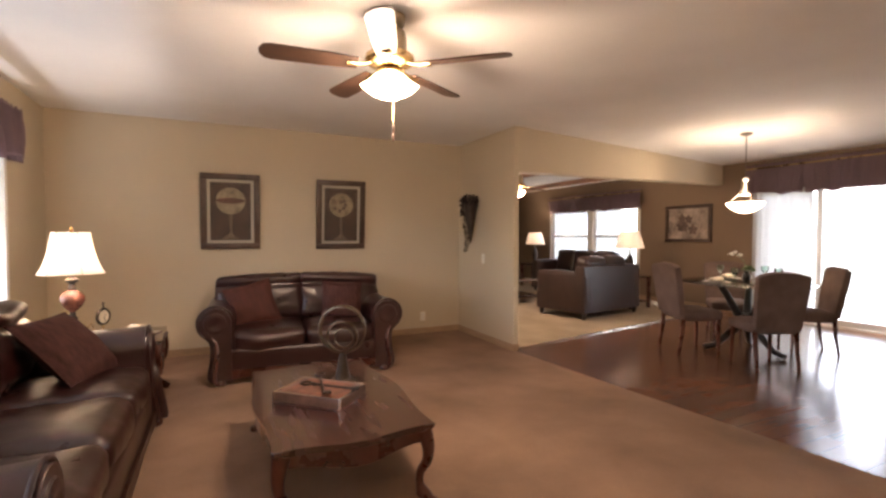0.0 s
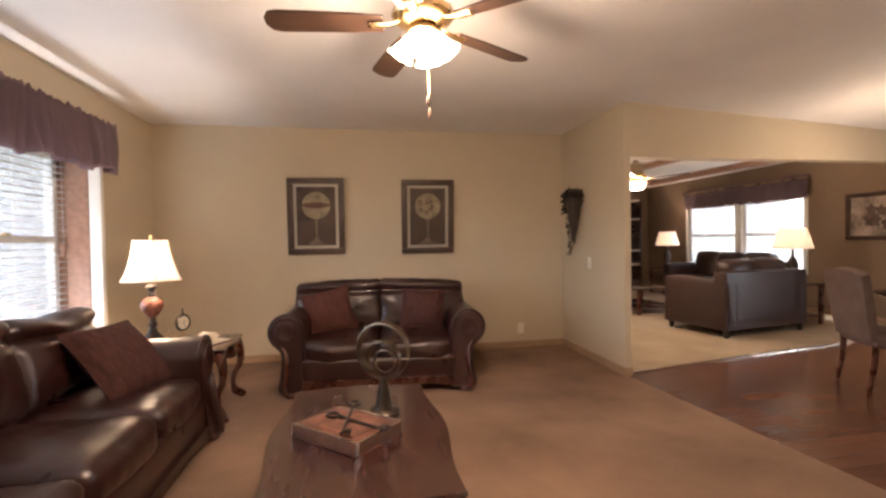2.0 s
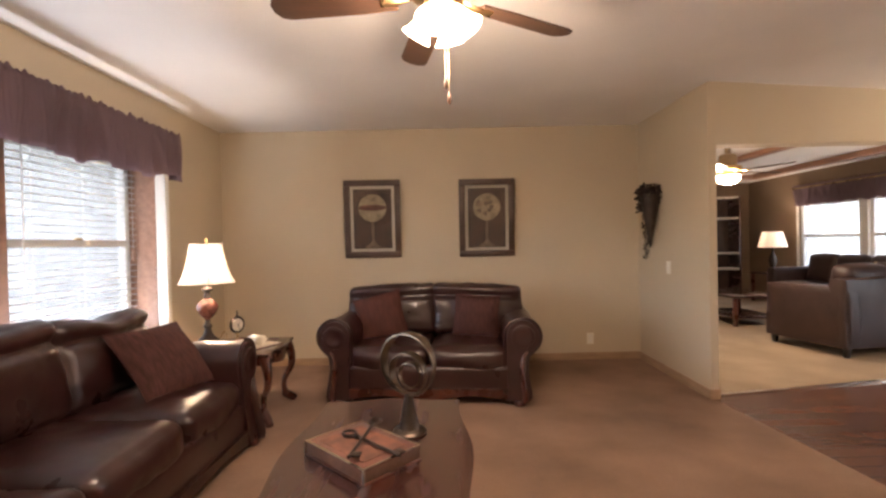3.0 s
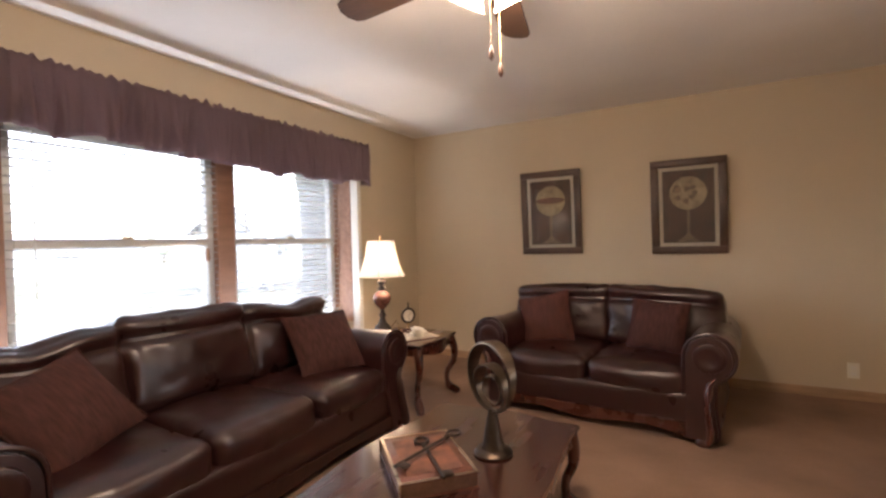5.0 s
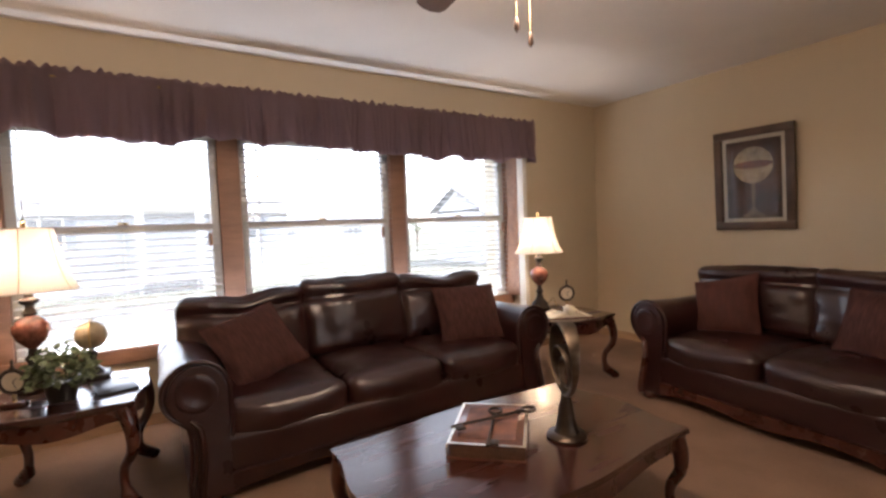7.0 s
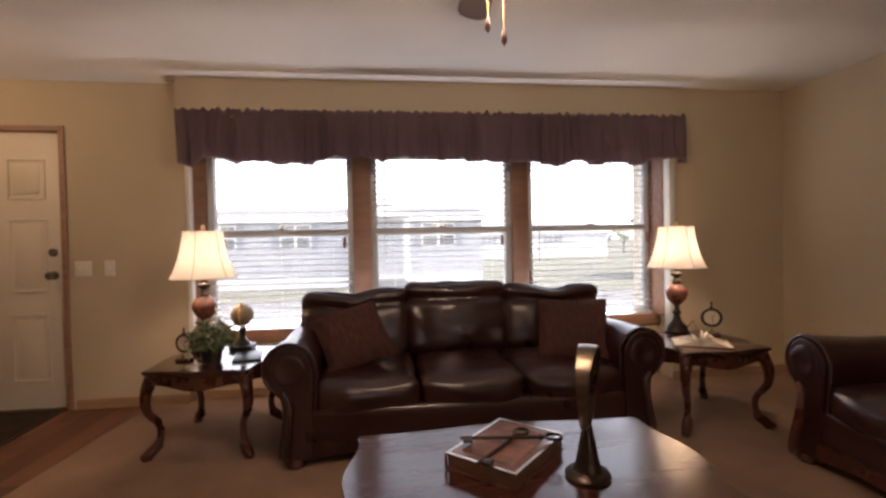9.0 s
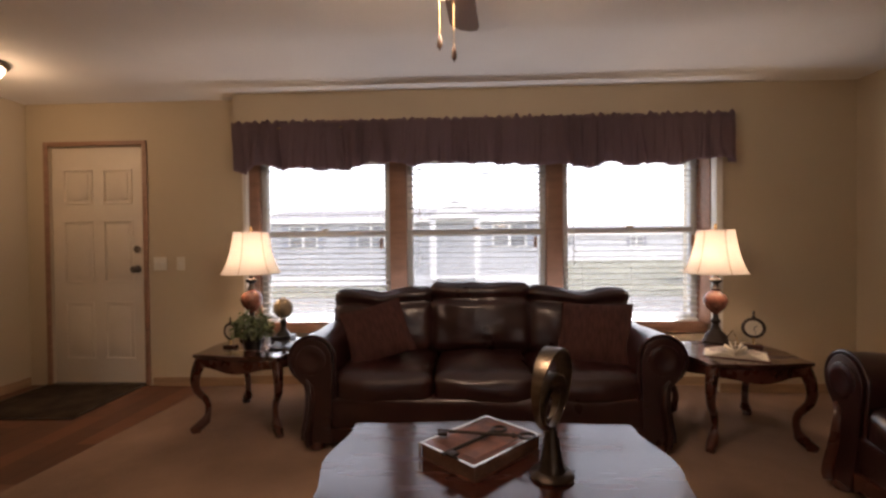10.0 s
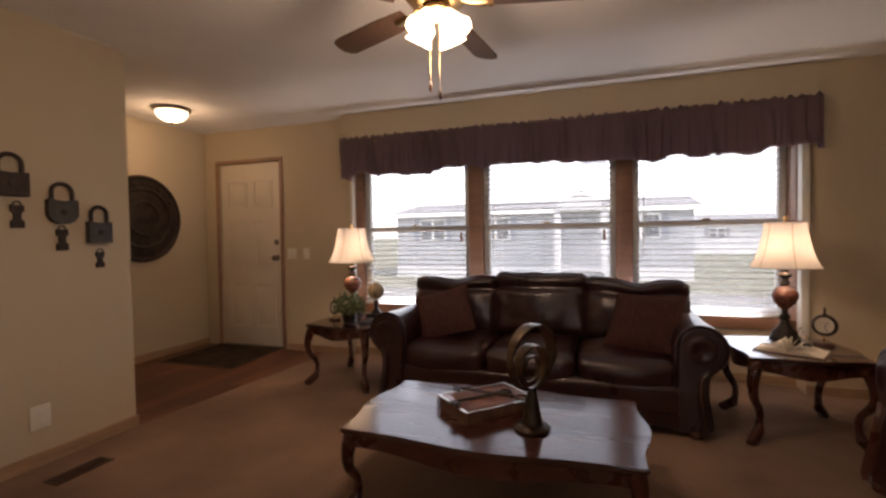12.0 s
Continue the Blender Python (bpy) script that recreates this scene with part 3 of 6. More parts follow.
def panel_door():
    root = thing("door_1", "closed white six-panel entry door with oak casing", "door")
    root["kind"] = "structure"
    x1 = WX - 0.02
    part("slab", B(x1 - 0.045, D0 + 0.006, 0.02, x1, D1 - 0.006, DT - 0.006, bevel=0.003), DOORP, root)
    w = D1 - D0
    for z0, z1 in ((0.22, 0.72), (0.88, 1.42), (1.56, 1.86)):
        for y0 in (D0 + 0.11, D0 + w / 2 + 0.045):
            y1 = y0 + w / 2 - 0.155
            bm = bmesh.new()
            for b in ((y0, z0, y1, z0 + 0.018), (y0, z1 - 0.018, y1, z1), (y0, z0 + 0.018, y0 + 0.018, z1 - 0.018), (y1 - 0.018, z0 + 0.018, y1, z1 - 0.018)):
                box(bm, x1 + 0.001, b[0], b[1], x1 + 0.009, b[2], b[3], bevel=0.003)
            box(bm, x1 + 0.001, y0 + 0.04, z0 + 0.04, x1 + 0.007, y1 - 0.04, z1 - 0.04, bevel=0.004)
            part("panel", bm, DOORP, root)
    for b in ((D0 - 0.038, 0, D0, DT + 0.038), (D1, 0, D1 + 0.038, DT + 0.038)):
        part("casing", B(WX + 0.001, b[0], b[1], WX + 0.018, b[2], b[3], bevel=0.004), OAK, root, "oak door casing")
    part("casing", B(WX + 0.001, D0, DT, WX + 0.018, D1, DT + 0.038, bevel=0.004), OAK, root, "oak door casing")
    part("threshold", B(WX - 0.3, D0, 0.001, WX + 0.012, D1, 0.018, bevel=0.004), PEWTER, root)
    ky = D1 - 0.075
    turn = Matrix.Translation((x1, ky, 1.0)) @ Matrix.Rotation(radians(90), 4, 'Y')
    part("knob", L([(0.032, 0), (0.032, 0.006), (0.012, 0.012), (0.012, 0.035), (0.026, 0.042), (0.03, 0.055), (0.022, 0.068), (0, 0.07)], 20, turn), PEWTER, root, "brushed nickel knob")
    turn = Matrix.Translation((x1, ky, 1.17)) @ Matrix.Rotation(radians(90), 4, 'Y')
    part("deadbolt", L([(0.03, 0), (0.03, 0.012), (0.024, 0.018), (0, 0.018)], 20, turn), PEWTER, root)


def sliding_door():
    root = thing("door_2", "white sliding patio door with sheer curtain on one panel", "patio door")
    root["kind"] = "structure"
    x0, x1 = FX + 0.02, FX + 0.10
    mid = 4.16
    for y0, y1, o in ((S0, mid + 0.03, 0.0), (mid - 0.03, S1, 0.03)):
        bm = bmesh.new()
        a, b = x0 + o, x0 + o + 0.03
        for q in ((y0, 0.03, y0 + 0.07, ST), (y1 - 0.07, 0.03, y1, ST), (y0 + 0.07, 0.03, y1 - 0.07, 0.12), (y0 + 0.07, ST - 0.08, y1 - 0.07, ST)):
            box(bm, a, q[0], q[1], b, q[2], q[3], bevel=0.004)
        part("panel_frame", bm, VINYLW, root)
        part("pane", B(a + 0.012, y0 + 0.07, 0.12, a + 0.018, y1 - 0.07, ST - 0.08), GLASS, root).visible_shadow = False
    part("track", B(FX - 0.01, S0, 0.001, FX + 0.13, S1, 0.03), VINYLW, root)
    for y0, y1 in ((S0 - 0.05, S0), (S1, S1 + 0.05)):
        part("casing", B(FX - 0.015, y0, 0, FX - 0.001, y1, ST + 0.05, bevel=0.004), WHITE, root)
    cur = thing("sheer_curtain", "white sheer curtain drawn over one patio door panel", "curtain")
    part("panel", valance_mesh(4.2, 5.02, FX - 0.05, 0.04, 1.95, swell=0.02, n=90, drop=0.0), SHEER, cur)
    val = thing("dining_valance", "gathered plum-brown valance over the patio door", "valance")
    part("skirt", valance_mesh(2.7, 5.12, FX - 0.11, 1.89, 2.34, n=160), VALB, val).modifiers.new("cloth", 'SOLIDIFY').thickness = 0.004
    part("rod", S([(FX - 0.12, 2.7, 2.28), (FX - 0.12, 5.1, 2.28)], 0.012, 8), BRASS, val)
    for y in (2.75, 4.0, 5.05):
        part("bracket", B(FX - 0.12, y - 0.01, 2.27, FX - 0.001, y + 0.01, 2.29), BRASS, val)


def great_window():
    root = thing("window_2", "white double window with cream trim", "window")
    root["kind"] = "structure"
    mid = 8.60
    for y0, y1 in ((W0, mid - 0.07), (mid + 0.07, W1)):
        bm = bmesh.new()
        for b in ((y0, WB, y0 + 0.06, WT), (y1 - 0.06, WB, y1, WT), (y0 + 0.06, WB, y1 - 0.06, WB + 0.06), (y0 + 0.06, WT - 0.06, y1 - 0.06, WT), (y0 + 0.06, 1.22, y1 - 0.06, 1.265)):
            box(bm, FX + 0.03, b[0], b[1], FX + 0.09, b[2], b[3], bevel=0.004)
        part("sash", bm, VINYLW, root)
        part("pane", B(FX + 0.06, y0 + 0.06, WB + 0.06, FX + 0.065, y1 - 0.06, WT - 0.06), GLASS, root).visible_shadow = False
    part("mullion", B(FX - 0.012, mid - 0.07, WB, FX + 0.12, mid + 0.07, WT, bevel=0.004), WHITE, root)
    for y0, y1 in ((W0 - 0.06, W0), (W1, W1 + 0.06)):
        part("casing", B(FX - 0.015, y0, WB, FX - 0.001, y1, WT, bevel=0.003), WHITE, root)
    part("sill", B(FX - 0.04, W0 - 0.06, WB - 0.03, FX - 0.001, W1 + 0.06, WB, bevel=0.004), WHITE, root)
    val = thing("great_room_valance", "gathered plum-brown valance over the double window", "valance")
    part("skirt", valance_mesh(7.12, 9.98, FX - 0.11, 1.80, 2.17, n=180), VALB, val).modifiers.new("cloth", 'SOLIDIFY').thickness = 0.004
    part("rod", S([(FX - 0.12, 7.1, 2.12), (FX - 0.12, 9.97, 2.12)], 0.012, 8), BRASS, val)
    for y in (7.2, 8.6, 9.95):
        part("bracket", B(FX - 0.12, y - 0.01, 2.11, FX - 0.001, y + 0.01, 2.13), BRASS, val)


triple_window()
slat_blinds()
valance_1()
panel_door()
sliding_door()
great_window()


# ---------------------------------------------------------------- seating
ARM_R, ARM_TOP = 0.140, 0.655
ARM_U, ARM_Z = 0.055, ARM_TOP - ARM_R


def arm_outline():
    """Front outline of a rolled arm: u grows outwards; scroll at the top, waisted and then flared to the floor."""
    pts = [(-0.085, 0.03), (-0.085, 0.25), (-0.085, ARM_Z - 0.02)]
    for a in range(176, -66, -11):
        pts.append((ARM_U + ARM_R * math.cos(radians(a)), ARM_Z + ARM_R * math.sin(radians(a))))
    return pts + [(0.098, 0.365), (0.088, 0.32), (0.086, 0.25), (0.095, 0.17), (0.106, 0.10), (0.104, 0.055), (0.09, 0.03)]


def flare(z):
    """How far the front of the arm stands forward, from the scroll down to the floor."""
    return -0.055 * max(0.0, 1 - z / 0.46) ** 1.4


def flared(bm):
    for v in bm.verts:
        v.co.y += flare(v.co.z)
    return bm


def arm_body(depth, m, seed):
    """The padded arm: the outline carried back in slices that sag and crease a little."""
    bm = bmesh.new()
    out = arm_outline()
    n = 14
    rings = []
    for i in range(n + 1):
        f = i / n
        y = 0.02 + (depth - 0.08) * f
        ring = []
        for u, z in out:
            k = max(0.0, (z - 0.3) / 0.33)
            dz = -0.012 * math.sin(math.pi * f) * k + 0.006 * noise.noise(Vector((u * 6 + seed, y * 5, z * 6)))
            du = 0.007 * noise.noise(Vector((u * 7, y * 6 + seed, z * 5))) + (0.012 * k * math.sin(math.pi * min(1, f * 3)) if u > 0.05 else 0)
            ring.append(bm.verts.new(m @ Vector((u + du, z + dz * k, y + flare(z) * max(0.0, 1 - 3 * f)))))
        rings.append(ring)
    c = len(out)
    for a, b in zip(rings, rings[1:]):
        for k in range(c):
            bm.faces.new((a[k], a[(k + 1) % c], b[(k + 1) % c], b[k]))
    bm.faces.new(rings[0][::-1])
    bm.faces.new(rings[-1])
    bmesh.ops.recalc_face_normals(bm, faces=bm.faces)
    return bm


def rolled_sofa(name, label, width, depth, n, at, back_top=0.83, crown=0.07, seat=0.43, group="", posts=True):
    """Rolled-arm leather seat. Local: x along the width, -y to the front, z up; origin at the middle of the front edge on the floor."""
    root = thing(name, label, "sofa", at, group)
    in_w = width - 2 * 0.345      # between the arms
    ax = in_w / 2 + 0.06
    # base with serpentine carved rail
    part("base", soft(width - 0.52, depth - 0.10, 0.20, 0.03, (0, 0.012, 0), 0.004, 14, Matrix.Translation((0, -0.015 + (depth - 0.10) / 2, 0.10))), LEATHER, root)
    k = 40
    rail = [(-(width - 0.56) / 2 + (width - 0.56) * i / k, 0.0) for i in range(k + 1)]
    bm = bmesh.new()
    for (xa, _), (xb, _) in zip(rail, rail[1:]):
        z0a = 0.055 - 0.03 * math.cos(2 * math.pi * xa / (width - 0.56)) ** 2
        z0b = 0.055 - 0.03 * math.cos(2 * math.pi * xb / (width - 0.56)) ** 2
        v = [bm.verts.new(p) for p in ((xa, -0.012, z0a + 0.02), (xb, -0.012, z0b + 0.02), (xb, -0.012, 0.125), (xa, -0.012, 0.125), (xa, 0.03, z0a + 0.02), (xb, 0.03, z0b + 0.02), (xb, 0.03, 0.125), (xa, 0.03, 0.125))]
        for q in ((0, 1, 2, 3), (5, 4, 7, 6), (0, 4, 5, 1), (3, 2, 6, 7)):
            bm.faces.new([v[i] for i in q])
    bmesh.ops.remove_doubles(bm, verts=bm.verts, dist=0.0005)
    for v in bm.verts:
        v.co.y -= 0.028
    part("wood_rail", bm, WOODD if posts else WOODE, root, "carved cherry wood front rail")
    for s in (-1, 1):
        out = arm_outline()
        m = Matrix.Translation((s * ax, 0, 0)) @ Matrix(((s, 0, 0, 0), (0, 0, 1, 0), (0, 1, 0, 0), (0, 0, 0, 1)))
        arm = part("arm", arm_body(depth, m, 3.3 * s + width), LEATHER, root)
        face = P([(0.0 + (u - 0.0) * 0.86 + 0.004, (z - 0.35) * 0.955 + 0.35) for u, z in out], -0.006, 0.03, m, 0.005)
        bmesh.ops.recalc_face_normals(face, faces=face.faces)
        part("arm_front", flared(face), LEATHER, arm, "leather arm front panel")
        welt = [(s * (ax + u), 0.012 + flare(z), z) for u, z in out[1:-1]]
        part("welt", S(welt, 0.009, 8), LEATHER, arm, "rolled leather welt round the arm front")
        ctr = Matrix.Translation((s * (ax + ARM_U), -0.004, ARM_Z)) @ Matrix.Rotation(radians(90), 4, 'X')
        part("rosette", L([(0.090, 0), (0.086, 0.010), (0.068, 0.016), (0.050, 0.012), (0.030, 0.007), (0.015, 0.005), (0, 0.005)], 80, ctr, lobes=20, depth=0.016), LEATHER, arm, "gathered leather scroll centre")
        tail = [(u, z) for u, z in out[-8:]]
        strip = [(s * (ax + u * 0.86 - 0.030), flare(z) - 0.010, z) for u, z in tail]
        part("post", S(strip, [0.014, 0.026, 0.034, 0.037, 0.038, 0.040, 0.039, 0.032], 14, flat=0.5), WOODD if posts else WOODE, root, "carved cherry wood post")
        for k, (u, z) in enumerate(((0.0, 0.44), (-0.045, 0.40), (-0.052, 0.33), (-0.052, 0.26), (-0.052, 0.19), (-0.052, 0.12))):
            nail = Matrix.Translation((s * (ax + u), flare(z) - 0.006, z)) @ Matrix.Rotation(radians(90), 4, 'X')
            part("nail_head", L([(0.008, 0), (0.007, 0.003), (0, 0.005)], 10, nail), BRONZED, arm)
        part("front_foot", L([(0.036, 0), (0.046, 0.012), (0.044, 0.03), (0.034, 0.045)], 16, Matrix.Translation((s * (ax + 0.02), -0.02, 0))), WOODD, root, "turned bun foot")
        part("rear_foot", B(s * (ax) - 0.03, depth - 0.12, 0, s * (ax) + 0.03, depth - 0.06, 0.1, bevel=0.006), WOODD, root)
    # back and cushions
    part("back", soft(in_w + 0.26, 0.22, back_top - 0.185, 0.05, (0, 0.02, 0.01), 0.006, 12, Matrix.Translation((0, depth - 0.15, 0.14)) @ Matrix.Rotation(radians(-7), 4, 'X')), LEATHER, root)
    cw = in_w / n
    for i in range(n):
        x = -in_w / 2 + cw * (i + 0.5)
        wide = in_w + (0.30 if n == 2 else 0.28)
        bw = wide / n
        xb = -wide / 2 + bw * (i + 0.5)
        part("seat_cushion", soft(cw - 0.006, depth - 0.30, 0.19, 0.055, (0, 0.03, 0.035), 0.012, 22, Matrix.Translation((x, 0.0 + (depth - 0.30) / 2, seat - 0.19)), 3.1 * i), LEATHER, root)
        up = crown * (1 - (2 * abs(x) / in_w) ** 2)

        tall = back_top - seat + 0.02 + up

        def lean(p, x=x, n=n, bw=bw, tall=tall, i=i):
            """Sloped shoulders, a rolled head above a crease, and gathers that run down from it."""
            side = p.x / (bw / 2)
            if n == 2:
                drop = 0.018 * (side if x < 0 else -side)
            elif abs(x) > 0.1:
                out = side if x > 0 else -side
                drop = -0.042 * math.exp(-((out - 0.05) / 0.40) ** 2) - 0.008 * (1 + out)
            else:
                drop = -0.012 * (1 - side * side)
            v = p.z / tall
            y = p.y
            if y < 0.02:
                y += 0.030 * math.exp(-((v - 0.74) / 0.055) ** 2)
                y -= 0.018 * math.exp(-((v - 0.90) / 0.09) ** 2)
                fold = noise.noise(Vector((p.x * 17 + 3 * i, v * 3, 1.7)))
                y += 0.016 * fold * math.exp(-((v - 0.66) / 0.16) ** 2) * (0.35 + side * side)
                y += 0.008 * noise.noise(Vector((p.x * 7, p.z * 9 + i, 4.1))) * max(0, 1 - abs(v - 0.2) / 0.3)
            return p.x, y, p.z + drop * max(0, p.z / 0.45)
        bc = soft(bw + 0.03, 0.24, tall, 0.048 if n == 2 else 0.062, (0.01, 0.05, 0.02), 0.011, 28, Matrix.Translation((xb, depth - 0.33, seat - 0.01)) @ Matrix.Rotation(radians(-13), 4, 'X'), 7.7 * i + 2, lean)
        part("back_cushion", bc, LEATHER, root)
    return root


SOFA_AT = Matrix.Translation((0.23, 3.085, 0)) @ Matrix.Rotation(radians(90), 4, 'Z')
LOVE_AT = Matrix.Translation((1.335, 4.745, 0)) @ Matrix.Rotation(radians(-4.5), 4, 'Z')
rolled_sofa("sofa", "dark brown leather three-seat sofa with rolled arms", 2.50, 1.0, 3, SOFA_AT, posts=False)
rolled_sofa("loveseat", "dark brown leather loveseat with rolled arms and carved rail", 1.92, 0.98, 2, LOVE_AT, 0.815, 0.04)


def pillow(label, w, at, material, seed):
    root = thing("throw_pillow", label, "pillow", at, "throw pillows")
    part("cover", throw_pillow(w, 0.17, None, seed), material, root)
    k = 60
    pts = []
    for i in range(k + 1):
        a = 4 * i / k
        s, f = int(a) % 4, a % 1
        u, v = [(2 * f - 1, -1), (1, 2 * f - 1), (1 - 2 * f, 1), (-1, 1 - 2 * f)][s]
        q = 1 - 0.07 * (1 - u * u) * abs(v) - 0.07 * (1 - v * v) * abs(u)
        pts.append((u * w / 2 * q, 0, (v * q + 1) * w / 2))
    part("piping", S(pts, 0.005, 6), material, root)
    return root


def on(base, x, y, z, rx=0, ry=0, rz=0):
    return base @ pose(x, y, z, rx, ry, rz)


pillow("rust-brown woven throw pillow leaning on the sofa arm", 0.42, on(SOFA_AT, -0.62, 0.24, 0.465, -42, -14, 16), PILLOW2, 1)
pillow("rust-brown woven throw pillow tilted on the sofa", 0.46, on(SOFA_AT, 0.685, 0.215, 0.445, -44, 0, -19), PILLOW2, 2)
pillow("plain rust-brown throw pillow on the loveseat", 0.42, on(LOVE_AT, -0.40, 0.36, 0.42, -26, -13, 8), PILLOW, 3)
pillow("striped rust-brown throw pillow on the loveseat", 0.39, on(LOVE_AT, 0.36, 0.37, 0.425, -24, 3, -5), PILLOW2, 4)


# ---------------------------------------------------------------- cherry tables
def ogee_outline(lx, ly, dip, shrink=0.0, n=18):
    """A serpentine table outline: each side bows in the middle, dips towards its ends and meets the next in a small clipped ear."""
    pts = []
    ends = dip * 0.5 * (1 - math.cos(1.3 * math.pi))
    for s in range(4):
        a = s * math.pi / 2
        half, other = (lx / 2, ly / 2) if s % 2 == 0 else (ly / 2, lx / 2)
        for i in range(n + 1):
            u = -1 + 2 * i / n
            x = u * (half - ends - 0.014 - shrink)
            y = -(other - shrink - dip * 0.5 * (1 - math.cos(1.3 * math.pi * u)))
            pts.append((x * math.cos(a) - y * math.sin(a), x * math.sin(a) + y * math.cos(a)))
    return pts


def cabriole(h, m, k=1.0):
    """An S-curved leg from the knee to a scrolled foot; local +x points out of the corner."""
    pts, rad = [], []
    for i in range(15):
        u = i / 14
        z = h * (1 - u)
        x = k * (0.035 * math.sin(math.pi * min(1, u * 1.7)) * (1 if u < 0.59 else 0) - 0.030 * math.sin(math.pi * max(0, (u - 0.45) / 0.5)) + (0.05 * max(0, (u - 0.86) / 0.14)))
        pts.append((x, 0, max(z, 0.012)))
        rad.append(0.040 - 0.021 * math.sin(math.pi / 2 * min(1, u / 0.78)) + (0.014 * math.sin(math.pi * max(0, (u - 0.78) / 0.22))))
    bm = S(pts, rad, 12, m)
    sweep(bm, [(0.02, 0, 0.0), (0.05, 0, 0.012), (0.065, 0, 0.02)], [0.024, 0.026, 0.012], 10, m)
    return bm


def cherry_table(name, label, lx, ly, h, at, legk=1.0, dip=0.042):
    root = thing(name, label, "table", at)
    n = 18
    out = ogee_outline(lx, ly, dip, 0.0, n)
    part("tabletop", P(out, h - 0.020, h, None, 0.007), WOOD, root, "polished cherry top with a serpentine edge")
    part("moulding", P(ogee_outline(lx, ly, dip, 0.010, n), h - 0.034, h - 0.020, None, 0.004), WOOD, root)
    bm = bmesh.new()
    rings = []
    for shrink, low in ((0.020, False), (0.018, True), (0.038, True), (0.040, False)):
        ring = []
        for i, (x, y) in enumerate(ogee_outline(lx, ly, dip, shrink, n)):
            u = -1 + 2 * (i % (n + 1)) / n
            z = h - 0.098 - 0.016 * math.cos(math.pi * u) if low else h - 0.034
            ring.append(bm.verts.new((x, y, z)))
        rings.append(ring)
    c = len(rings[0])
    for a, b in zip(rings, rings[1:]):
        for i in range(c):
            bm.faces.new((a[i], a[(i + 1) % c], b[(i + 1) % c], b[i]))
    bmesh.ops.recalc_face_normals(bm, faces=bm.faces)
    part("apron", bm, WOODD, root, "scalloped cherry apron")
    ends = dip * 0.5 * (1 - math.cos(1.3 * math.pi)) + 0.045
    for sx in (-1, 1):
        for sy in (-1, 1):
            m = Matrix.Translation((sx * (lx / 2 - ends), sy * (ly / 2 - ends), 0)) @ Matrix.Rotation(math.atan2(sy, sx), 4, 'Z')
            part("leg", cabriole(h - 0.034, m, legk), WOODD, root, "cabriole leg with scrolled foot")
    return root


CT = 0.375   # coffee table height
ET = 0.50    # end table height
COFFEE_AT = Matrix.Translation((1.182, 3.09, 0.004))
cherry_table("coffee_table", "dark cherry coffee table with serpentine top on cabriole legs", 0.79, 1.32, CT, COFFEE_AT, 0.7)
ENDL_AT = pose(-0.21, 1.56, 0.004, 0, 0, -6)
ENDR_AT = pose(-0.04, 4.63, 0.004, 0, 0, 2)
cherry_table("end_table", "dark cherry end table beside the window and sofa", 0.65, 0.65, ET, ENDL_AT, 1.15, 0.030)
cherry_table("end_table", "dark cherry end table between sofa and loveseat", 0.65, 0.65, ET, ENDR_AT, 1.15, 0.030)


# ---------------------------------------------------------------- lamps and fans
LAMP = (1.0, 0.78, 0.58)


